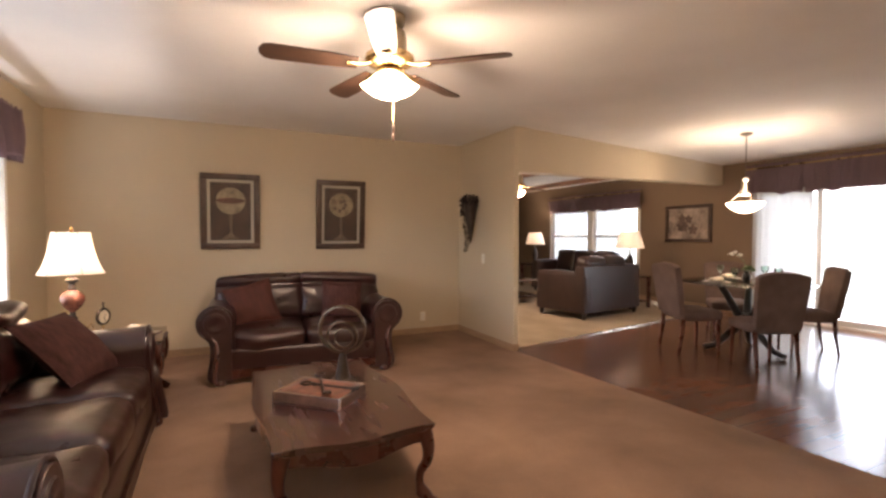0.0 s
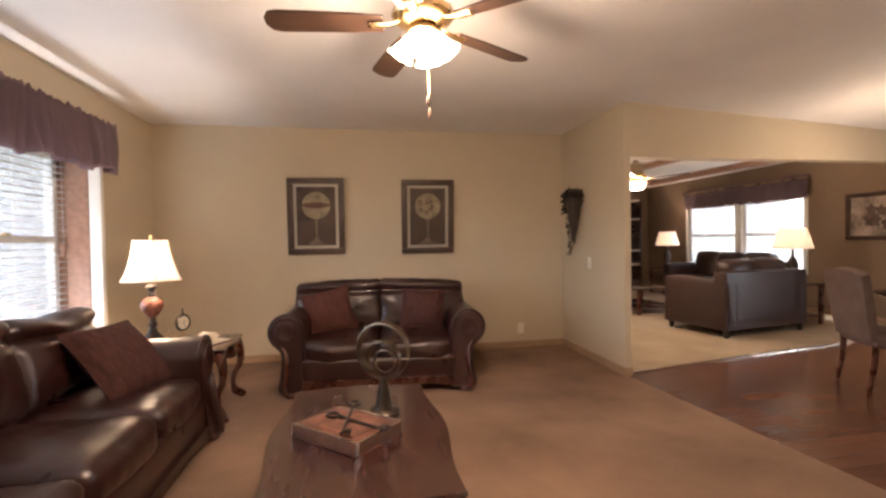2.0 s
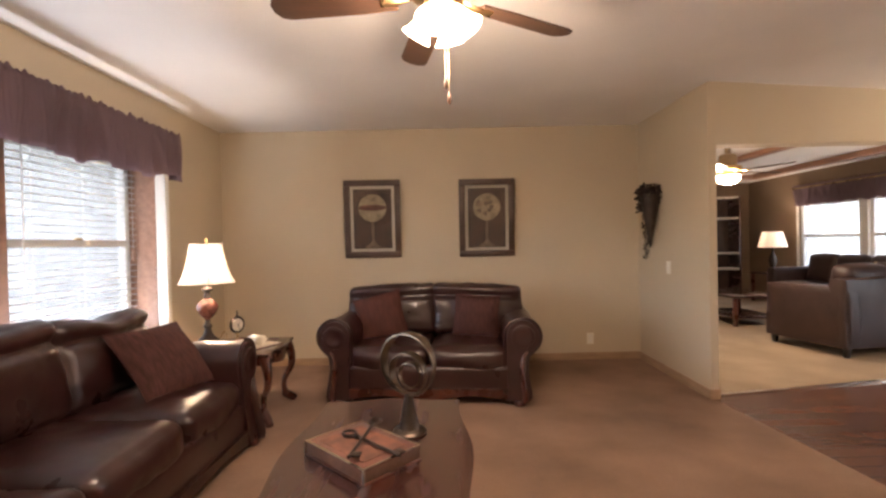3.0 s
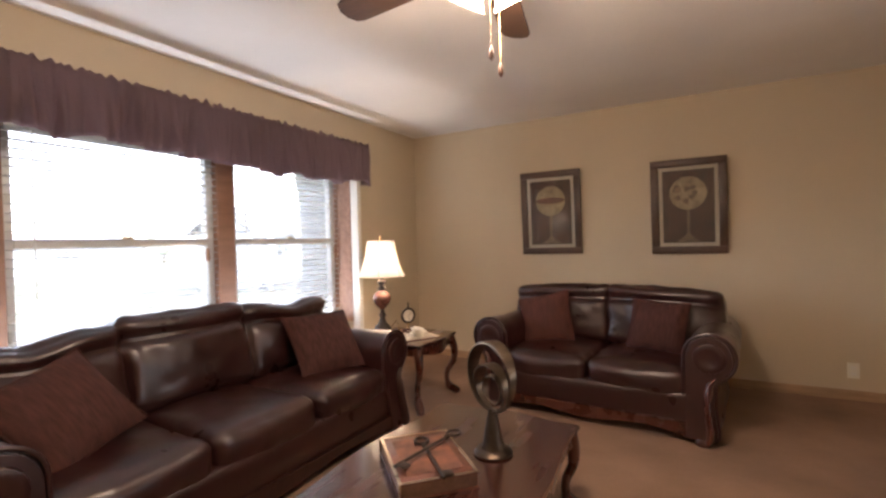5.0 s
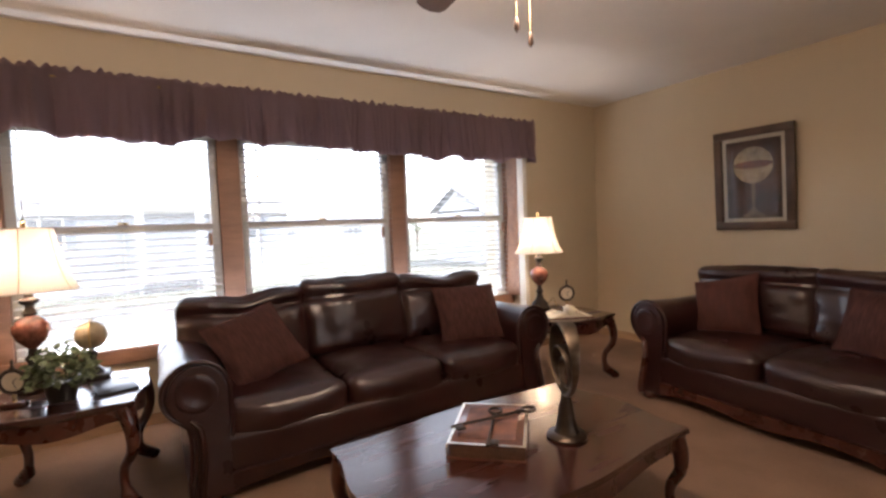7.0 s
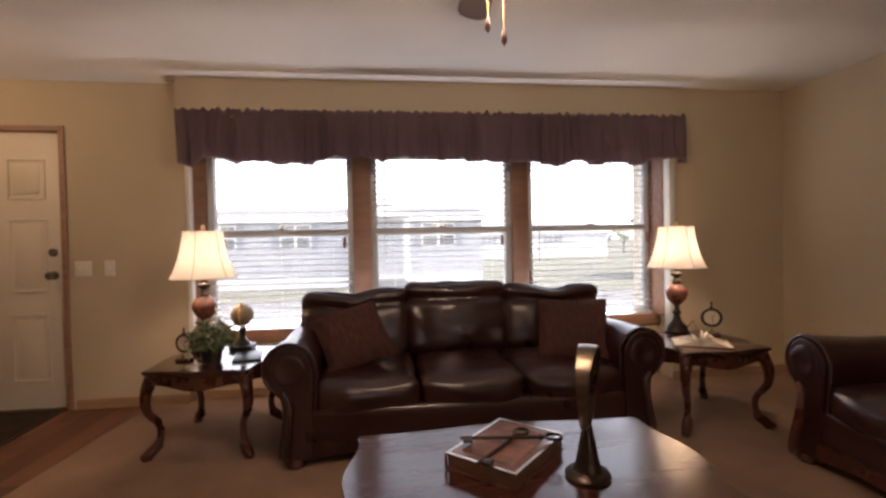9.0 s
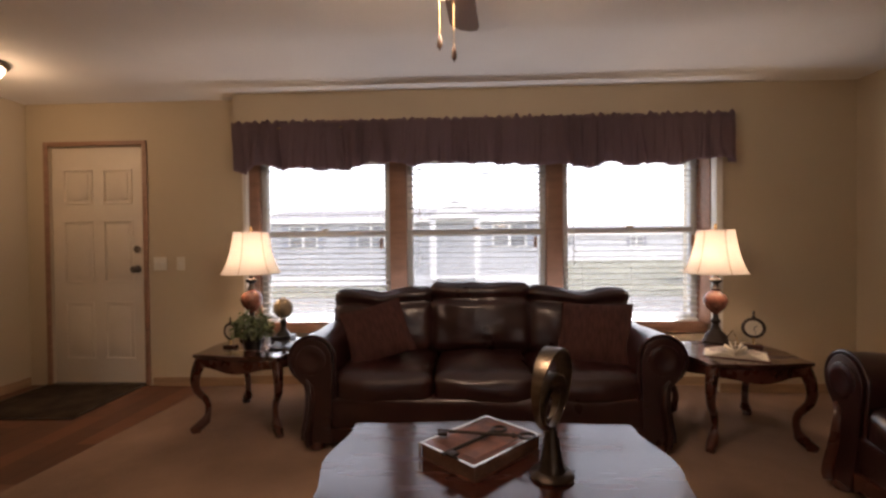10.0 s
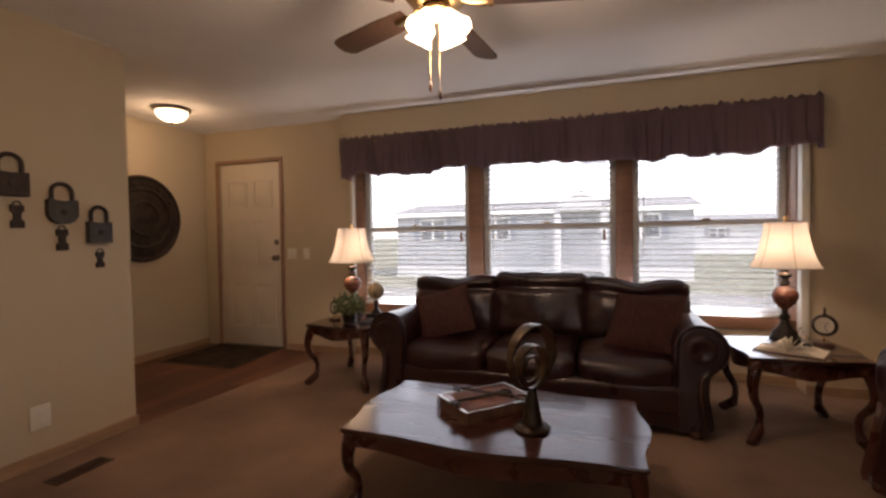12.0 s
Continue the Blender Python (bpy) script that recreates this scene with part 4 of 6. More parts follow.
def table_lamp(label, x, y, z, k=1.0):
    root = thing("table_lamp", label, "lamp", Matrix.Translation((x, y, z)), "table lamps")
    part("foot", L([(0.085, 0), (0.088, 0.012), (0.075, 0.025), (0.07, 0.05), (0.045, 0.075), (0.03, 0.10)], 28, lobes=4, depth=0.05), IRON, root)
    part("stem", L([(0.03, 0.10), (0.022, 0.13), (0.034, 0.15), (0.020, 0.17), (0.018, 0.20)], 20), IRON, root)
    part("urn", L([(0.018, 0.20), (0.035, 0.215), (0.062, 0.245), (0.078, 0.285), (0.076, 0.315), (0.055, 0.345), (0.03, 0.36), (0.022, 0.368)], 28), PORC, root, "mottled rust ceramic urn")
    part("neck", L([(0.022, 0.366), (0.034, 0.375), (0.022, 0.39), (0.018, 0.41), (0.038, 0.425), (0.042, 0.44), (0.020, 0.452), (0.014, 0.5)], 24), IRON, root)
    part("harp", S([(0.0, 0.0, 0.5), (0.06, 0, 0.58), (0.065, 0, 0.68), (0.03, 0, 0.77), (0, 0, 0.795)], 0.003, 6), BRASS, root)
    part("bulb", L([(0.014, 0.50), (0.016, 0.54), (0.03, 0.58), (0.032, 0.60), (0.02, 0.63), (0, 0.64)], 16), BULB, root)
    prof = [(0.205, 0.485), (0.178, 0.535), (0.155, 0.60), (0.138, 0.67), (0.127, 0.73), (0.120, 0.785)]
    bm = bmesh.new()
    n = 48
    rings = []
    for r, h in prof:
        ring = []
        for i in range(n):
            a = 2 * math.pi * i / n
            f = 1 - 0.035 * abs(math.sin(3 * a))
            ring.append(bm.verts.new((r * f * math.cos(a), r * f * math.sin(a), h)))
        rings.append(ring)
    for a, b in zip(rings, rings[1:]):
        for i in range(n):
            bm.faces.new((a[i], a[(i + 1) % n], b[(i + 1) % n], b[i]))
    shade = part("shade", bm, SHADE, root, "lit cream bell shade")
    for i in range(6):
        a = math.pi * i / 3
        part("rib", S([(r * 1.004 * math.cos(a), r * 1.004 * math.sin(a), h) for r, h in prof], 0.0022, 5), SHADEB, shade)
    for r, h in (prof[0], prof[-1]):
        part("trim", S([(r * (1 - 0.035 * abs(math.sin(3 * a))) * math.cos(a), r * (1 - 0.035 * abs(math.sin(3 * a))) * math.sin(a), h) for a in [2 * math.pi * i / 48 for i in range(49)]], 0.004, 6), SHADE, shade)
    part("finial", L([(0.006, 0.785), (0.012, 0.795), (0.008, 0.81), (0.013, 0.82), (0, 0.835)], 12), BRASS, root)
    part("cord", S([(0.06, 0.03, 0.03), (0.10, 0.06, 0.10), (0.11, 0.08, 0.05), (0.10, 0.10, 0.006)], 0.003, 6), BRASS, root)
    root.scale = (k, k, k)
    point_lamp("table_lamp_light", x, y, z + 0.60 * k, LAMPW, 0.04, LAMP)
    return root


def bell_shade(m):
    return L([(0.020, 0), (0.026, -0.012), (0.033, -0.04), (0.045, -0.075), (0.060, -0.10), (0.057, -0.10), (0.042, -0.073), (0.030, -0.04), (0.023, -0.012)], 20, m, lobes=6, depth=0.03)


def ceiling_fan(label, x, y, z_top, turn, drop=0.0, kit=4, bowl=False):
    root = thing("ceiling_fan", label, "ceiling fan", Matrix.Translation((x, y, z_top)))
    d = -drop
    part("canopy", L([(0.088, -0.001), (0.090, -0.02), (0.075, -0.05), (0.055, -0.06)], 28), HOUSING, root, "antique brass canopy")
    part("downrod", S([(0, 0, -0.05), (0, 0, -0.09 + d)], 0.03, 12), HOUSING, root)
    part("motor", L([(0.05, -0.07 + d), (0.085, -0.085 + d), (0.092, -0.12 + d), (0.092, -0.19 + d), (0.10, -0.20 + d)], 32), HOUSING, root, "antique brass motor housing")
    part("motor_band", L([(0.10, -0.198 + d), (0.128, -0.21 + d), (0.132, -0.235 + d), (0.115, -0.255 + d), (0.075, -0.268 + d), (0.05, -0.275 + d)], 32, lobes=10, depth=0.012), BRASS, root, "polished brass motor band")
    for i in range(5):
        m = Matrix.Rotation(radians(turn + 72 * i), 4, 'Z') @ Matrix.Translation((0, 0, -0.268 + d))
        iron = S([(0.09, 0, 0.018), (0.125, 0, 0.004), (0.17, 0, -0.004), (0.23, 0, -0.004)], [0.016, 0.014, 0.022, 0.026], 10, m, 0.4)
        part("blade_iron", iron, BRASS, root, "brass blade bracket")
        t = m @ Matrix.Rotation(radians(12), 4, 'X')
        out = [(0.17, -0.05), (0.30, -0.060), (0.60, -0.066), (0.635, -0.055), (0.655, -0.02), (0.655, 0.02), (0.635, 0.055), (0.60, 0.066), (0.30, 0.060), (0.17, 0.05)]
        part("blade", P(out, 0.0, 0.008, t, 0.002), WALNUT, root, "dark walnut blade")
    part("light_fitter", L([(0.05, -0.275 + d), (0.062, -0.285 + d), (0.062, -0.30 + d), (0.04, -0.315 + d), (0.015, -0.335 + d), (0, -0.34 + d)], 28), BRASS, root)
    if bowl:
        part("bowl", L([(0.12, -0.31 + d), (0.115, -0.35 + d), (0.08, -0.39 + d), (0, -0.405 + d)], 24), FROST, root, "lit frosted bowl")
    else:
        for i in range(kit):
            a = radians(70 + 90 * i)
            c, s = math.cos(a), math.sin(a)
            part("socket_arm", S([(0.03 * c, 0.03 * s, -0.29 + d), (0.045 * c, 0.045 * s, -0.30 + d), (0.053 * c, 0.053 * s, -0.315 + d)], 0.011, 8), BRASS, root)
            m = Matrix.Translation((0.050 * c, 0.050 * s, -0.312 + d)) @ Matrix.Rotation(a, 4, 'Z') @ Matrix.Rotation(radians(-33), 4, 'Y')
            part("glass_shade", bell_shade(m), FROST, root, "lit frosted bell glass")
        for a, ln in ((35, 0.325), (-65, 0.285)):
            c, s = 0.03 * math.cos(radians(a)), 0.03 * math.sin(radians(a))
            z = -0.338 + d
            part("pull_chain", S([(c, s, z), (c, s, z - ln + 0.05)], 0.0015, 6), BRASS, root)
            part("chain_fob", L([(0.003, z - ln + 0.05), (0.007, z - ln + 0.035), (0.009, z - ln + 0.015), (0, z - ln)], 12, Matrix.Translation((c, s, 0))), WALNUT, root, "wooden pull fob")
    return root


BULB = glow("lit_bulb", (1.0, 0.72, 0.42), 6.0)
table_lamp("lit table lamp, rust ceramic urn and cream shade, by the door", -0.42, 1.41, ET + 0.004)
table_lamp("lit table lamp, rust ceramic urn and cream shade, by the loveseat", -0.31, 4.68, ET + 0.004, 0.97)
ceiling_fan("brass ceiling fan, dark wood blades, lit frosted shades", 1.48, 2.93, CH, 31)
point_lamp("fan_light", 1.48, 2.93, 1.94, FANW, 0.16, LAMP)


def dome_light(x, y):
    root = thing("ceiling_light", "flush ceiling light with lit frosted dome and pewter rim", "ceiling light", Matrix.Translation((x, y, CH)))
    part("rim", L([(0.158, -0.001), (0.160, -0.018), (0.148, -0.030), (0.134, -0.033), (0.134, -0.01)], 36), PEWTER, root)
    part("dome", L([(0.134, -0.031), (0.130, -0.055), (0.108, -0.090), (0.065, -0.115), (0, -0.125)], 32), DOME, root, "lit frosted glass dome")
    part("finial", L([(0.012, -0.123), (0.009, -0.135), (0, -0.143)], 12), PEWTER, root)
    point_lamp("dome_light_bulb", x, y, CH - 0.20, DOMEW, 0.08, (1.0, 0.70, 0.42))


dome_light(0.02, -0.18)


def pendant(x, y):
    root = thing("pendant_light", "hanging pendant with lit frosted bowl over the table", "pendant light", Matrix.Translation((x, y, CH)))
    part("canopy", L([(0.065, -0.001), (0.06, -0.02), (0.02, -0.035)], 24), PEWTER, root)
    part("rod", S([(0, 0, -0.03), (0, 0, -0.53)], 0.006, 8), PEWTER, root)
    part("hub", L([(0.008, -0.50), (0.030, -0.515), (0.036, -0.53), (0.014, -0.55), (0.02, -0.60), (0.032, -0.66), (0.042, -0.70)], 20), WHITE, root, "white fluted hub")
    for i in range(3):
        a = 2 * math.pi * i / 3
        part("arm", S([(0.03 * math.cos(a), 0.03 * math.sin(a), -0.55), (0.055 * math.cos(a), 0.055 * math.sin(a), -0.68), (0.172 * math.cos(a), 0.172 * math.sin(a), -0.80)], 0.005, 6), PEWTER, root)
    part("bowl", L([(0.186, -0.790), (0.19, -0.80), (0.155, -0.845), (0.095, -0.885), (0.04, -0.905), (0, -0.908)], 36), DOME, root, "lit frosted glass bowl")
    point_lamp("pendant_bulb", x, y, CH - 0.70, PENDW, 0.06, LAMP)


TABLE_C = (5.80, 3.66)
pendant(6.07, 3.86)


# ---------------------------------------------------------------- on the coffee table
CTZ = CT + 0.005


def closed_book():
    a, b = Vector((0.887, 3.065)), Vector((1.171, 2.793))
    u = (b - a).normalized()
    v = Vector((-u.y, u.x))
    ln, w, h = (b - a).length, 0.285, 0.058
    m = Matrix(((u.x, v.x, 0, a.x), (u.y, v.y, 0, a.y), (0, 0, 1, CTZ), (0, 0, 0, 1)))
    root = thing("keepsake_book", "book-shaped rust-brown keepsake box with pale corners", "book", m)
    part("page_block", B(0.006, 0.006, 0.006, ln - 0.006, w - 0.004, h - 0.006, bevel=0.003), BOOKS, root, "ribbed brown page block")
    part("cover", B(0, 0, h - 0.006, ln, w, h, bevel=0.002), BOOKC, root, "rust printed cover")
    part("back_cover", B(0, 0, 0, ln, w, 0.006, bevel=0.002), BOOKC, root)
    for x0, x1, y0, y1 in ((0, ln, 0, 0.012), (0, ln, w - 0.012, w), (0, 0.012, 0.012, w - 0.012), (ln - 0.012, ln, 0.012, w - 0.012)):
        part("edge_band", B(x0, y0, h + 0.0002, x1, y1, h + 0.0015), PEWTERB, root, "pale metallic edge band")
    for x in (0.0, ln):
        part("corner", B(x - 0.004 if x else -0.003, -0.003, 0.001, x + 0.003 if x else 0.004, 0.006, h + 0.001, bevel=0.001), PEWTERB, root)
    part("plaque", B(0.05, 0.04, h + 0.0005, ln - 0.05, w - 0.04, h + 0.002), PRINTR, root, "worn printed plaque")
    return m, ln, w, h


def skeleton_key(m, ln, label):
    root = thing("skeleton_key", label, "key", m, "skeleton keys")
    part("shaft", S([(0, 0, 0.008), (ln, 0, 0.008)], 0.0065, 8), IRON, root)
    bm = bmesh.new()
    ring = [(-0.03 + 0.03 * math.cos(a), 0.026 * math.sin(a), 0.008) for a in [2 * math.pi * i / 20 for i in range(21)]]
    sweep(bm, ring, 0.006, 8)
    part("bow", bm, IRON, root, "open ring bow")
    part("bit", B(ln - 0.045, 0.004, 0.003, ln - 0.01, 0.038, 0.012, bevel=0.002), IRON, root)
    part("collar", L([(0.010, -0.006), (0.011, 0.0), (0.010, 0.006)], 12, Matrix.Translation((0.02, 0, 0.008)) @ Matrix.Rotation(radians(90), 4, 'Y')), IRON, root)


BOOK_M, BL, BW, BH = closed_book()
def key_on_book(x0, y0, x1, y1, lift):
    """Place of a key from its bow at x0, y0 towards its bit at x1, y1, lying on the book."""
    return pose(x0, y0, CTZ + BH + lift, 0, 0, math.degrees(math.atan2(y1 - y0, x1 - x0)))


skeleton_key(key_on_book(1.085, 3.085, 1.292, 2.888, 0.003), 0.285, "dark iron skeleton key lying on the keepsake book")
skeleton_key(key_on_book(1.152, 3.175, 1.107, 2.858, 0.014), 0.32, "dark iron skeleton key crossed over another on the book")


def ring_sculpture(x, y):
    root = thing("ring_sculpture", "dark bronze sculpture of nested rings on a flared foot", "sculpture", pose(x, y, CTZ, 0, 0, -31))
    part("foot", L([(0.076, 0), (0.078, 0.008), (0.070, 0.017), (0.050, 0.023), (0.043, 0.035), (0.035, 0.08), (0.027, 0.125), (0.019, 0.162), (0.016, 0.178)], 32), BRONZED, root)

    def band(R, w, t, cz, tilt, cx=0.0):
        bm = bmesh.new()
        n = 56
        rings = []
        for i in range(n):
            a = 2 * math.pi * i / n
            ww = w * (0.62 + 0.38 * math.sin(a - 0.5))
            ring = []
            for r, q in ((R - t, -ww), (R, -ww * 0.96), (R + 0.002, 0), (R, ww * 0.96), (R - t, ww), (R - t * 1.3, 0)):
                ring.append(bm.verts.new((cx + r * math.cos(a), q + tilt * r * math.sin(a) * 0.3, cz + r * math.sin(a))))
            rings.append(ring)
        for i in range(n):
            a, b = rings[i], rings[(i + 1) % n]
            for k in range(6):
                bm.faces.new((a[k], b[k], b[(k + 1) % 6], a[(k + 1) % 6]))
        return bm
    part("outer_ring", band(0.142, 0.034, 0.007, 0.175 + 0.135, 0.12), BRONZE, root)
    part("middle_ring", band(0.095, 0.030, 0.006, 0.175 + 0.093, -0.10), BRONZE, root)
    part("inner_ring", band(0.058, 0.018, 0.005, 0.175 + 0.085, 0.3, 0.008), BRONZE, root)


ring_sculpture(1.30, 3.272)


# ---------------------------------------------------------------- on the end tables
ETZ = ET + 0.004


def leaf_cluster(bm, c, r, n, size, seed, squash=0.7, down=0.0):
    rnd = random.Random(seed)
    for _ in range(n):
        a, b = rnd.uniform(0, 2 * math.pi), rnd.uniform(-0.4, 1)
        q = r * rnd.uniform(0.55, 1.0)
        p = Vector(c) + Vector((q * math.cos(a) * math.sqrt(max(0, 1 - b * b * 0.8)), q * math.sin(a) * math.sqrt(max(0, 1 - b * b * 0.8)), q * b * squash - down * rnd.random()))
        m = Matrix.Translation(p) @ Euler((rnd.uniform(-1, 1), rnd.uniform(-1, 1), rnd.uniform(0, 6.3))).to_matrix().to_4x4()
        s = size * rnd.uniform(0.7, 1.3)
        v = [bm.verts.new(m @ Vector(t)) for t in ((0, -s, 0), (s * 0.55, -s * 0.2, 0.12 * s), (s * 0.35, s * 0.6, 0.05 * s), (0, s, -0.1 * s), (-s * 0.35, s * 0.6, 0.05 * s), (-s * 0.55, -s * 0.2, 0.12 * s))]
        bm.faces.new((v[0], v[1], v[2], v[3]))
        bm.faces.new((v[0], v[3], v[4], v[5]))


def potted_plant(x, y):
    root = thing("potted_plant", "small trailing green plant in a dark pot on the table", "plant", Matrix.Translation((x, y, ETZ)))
    part("pot", L([(0.05, 0), (0.058, 0.03), (0.062, 0.08), (0.068, 0.085), (0.064, 0.09), (0.05, 0.08)], 24), BLACK, root)
    bm = bmesh.new()
    leaf_cluster(bm, (0, 0, 0.15), 0.14, 420, 0.019, 5, 0.85, 0.05)
    part("foliage", bm, LEAF, root, "small variegated green leaves")
    bm = bmesh.new()
    rnd = random.Random(8)
    for i in range(14):
        a = rnd.uniform(0, 6.28)
        sweep(bm, [(0.02 * math.cos(a), 0.02 * math.sin(a), 0.08), (0.06 * math.cos(a), 0.06 * math.sin(a), 0.15), (0.10 * math.cos(a), 0.10 * math.sin(a), 0.11)], 0.0018, 4)
    part("stems", bm, LEAF, root)


def desk_globe(x, y):
    root = thing("desk_globe", "small cream desk globe on a dark turned stand", "globe", Matrix.Translation((x, y, ETZ)))
    part("plinth", B(-0.055, -0.055, 0, 0.055, 0.055, 0.022, bevel=0.005), BLACK, root)
    part("stand", L([(0.04, 0.022), (0.034, 0.035), (0.016, 0.055), (0.013, 0.085), (0.02, 0.10), (0.010, 0.118)], 20), BLACK, root)
    part("ball", L([(0.055 * math.sin(math.pi * i / 16), 0.175 - 0.055 * math.cos(math.pi * i / 16)) for i in range(17)], 28), PRINTO, root, "cream and rust printed map ball")
    part("meridian", S([(0.062 * math.cos(a), 0, 0.175 + 0.062 * math.sin(a)) for a in [2 * math.pi * i / 32 for i in range(33)]], 0.004, 6), BRASS, root)
    root.scale = (1.3, 1.3, 1.3)


def ring_clock(label, x, y, k=1.0, turn=60):
    root = thing("desk_clock", label, "clock", pose(x, y, ETZ, 0, 0, turn), "desk clocks")
    part("base", B(-0.055, -0.035, 0, 0.055, 0.035, 0.02, bevel=0.005), WOODD, root)
    part("post", L([(0.012, 0.02), (0.008, 0.04), (0.012, 0.055), (0.007, 0.075)], 14), BRASS, root)
    t = Matrix.Translation((0, 0, 0.135)) @ Matrix.Rotation(radians(90), 4, 'X')
    part("ring", S([(0.062 * math.cos(a), 0, 0.135 + 0.062 * math.sin(a)) for a in [2 * math.pi * i / 32 for i in range(33)]], 0.012, 8), IRON, root, "dark ring case")
    part("dial", L([(0.056, -0.006), (0.056, 0.006), (0, 0.006)], 28, t), PAPER, root, "cream dial")
    for a, ln in ((50, 0.03), (160, 0.042)):
        part("hand", B(-0.002, -0.008, 0, 0.002, -0.0065, ln, m=Matrix.Translation((0, 0, 0.135)) @ Matrix.Rotation(radians(a), 4, 'Y')), BLACK, root)
    part("finial", L([(0.01, 0.197), (0.014, 0.21), (0.006, 0.225), (0.009, 0.245), (0, 0.262)], 12), IRON, root)
    root.scale = (k, k, k)


def open_book(x, y, turn):
    root = thing("open_book", "open book with cream pages lying on the table", "book", pose(x, y, ETZ, 0, 0, turn))
    part("cover", B(-0.17, -0.115, 0, 0.17, 0.115, 0.006, bevel=0.002), BOOKC, root)
    for s in (-1, 1):
        out = []
        n = 12
        for i in range(n + 1):
            u = i / n
            out.append((s * 0.162 * u, 0.008 + 0.026 * math.sin(math.pi * min(1, u * 1.15)) * (1 - 0.55 * u)))
        pts = out + [(s * 0.162, 0.0065), (0.0, 0.0065)]
        m = Matrix(((1, 0, 0, 0), (0, 0, 1, 0), (0, 1, 0, 0), (0, 0, 0, 1)))
        bm = P(pts, -0.108, 0.108, m)
        bmesh.ops.recalc_face_normals(bm, faces=bm.faces)
        part("page_leaf", bm, PAPER, root)
    rnd = random.Random(3)
    for s in (-1, 1):
        for r in range(7):
            part("text_line", B(s * 0.085 - 0.05, -0.085 + r * 0.025, 0.0335, s * 0.085 + 0.05 - rnd.random() * 0.02, -0.080 + r * 0.025, 0.0342), BOOKS, root)
    for i in range(7):
        a = radians(38 + 17 * i)
        bm = bmesh.new()
        v = []
        for k in range(6):
            q = 0.075 * k / 5
            bend = a + (a - radians(90)) * 0.5 * k / 5
            for y in (-0.095, 0.02):
                v.append(bm.verts.new((q * math.cos(bend), y, 0.012 + q * math.sin(bend))))
        for k in range(5):
            bm.faces.new((v[2 * k], v[2 * k + 1], v[2 * k + 3], v[2 * k + 2]))
        part("loose_page", bm, PAPER, root).modifiers.new("paper", 'SOLIDIFY').thickness = 0.0012
    part("spectacle_frame", S([(0.0, 0.0, 0.043), (0.03, 0.01, 0.045), (0.06, 0.03, 0.043), (0.09, 0.035, 0.042)], 0.007, 8), BLACK, root)


potted_plant(-0.12, 1.55)
desk_globe(-0.43, 1.64)
ring_clock("small ring desk clock with cream dial, beside the plant", -0.16, 1.38, 0.8, 70)
part_tray = thing("tray", "thin black tray on the end table", "tray", pose(-0.18, 1.74, ETZ, 0, 0, 12))
part("board", B(-0.13, -0.08, 0, 0.13, 0.08, 0.012, bevel=0.004), BLACK, part_tray)
ring_clock("ring desk clock with cream dial, beside the lamp", -0.16, 4.84, 0.92, 60)
open_book(0.06, 4.60, 62)


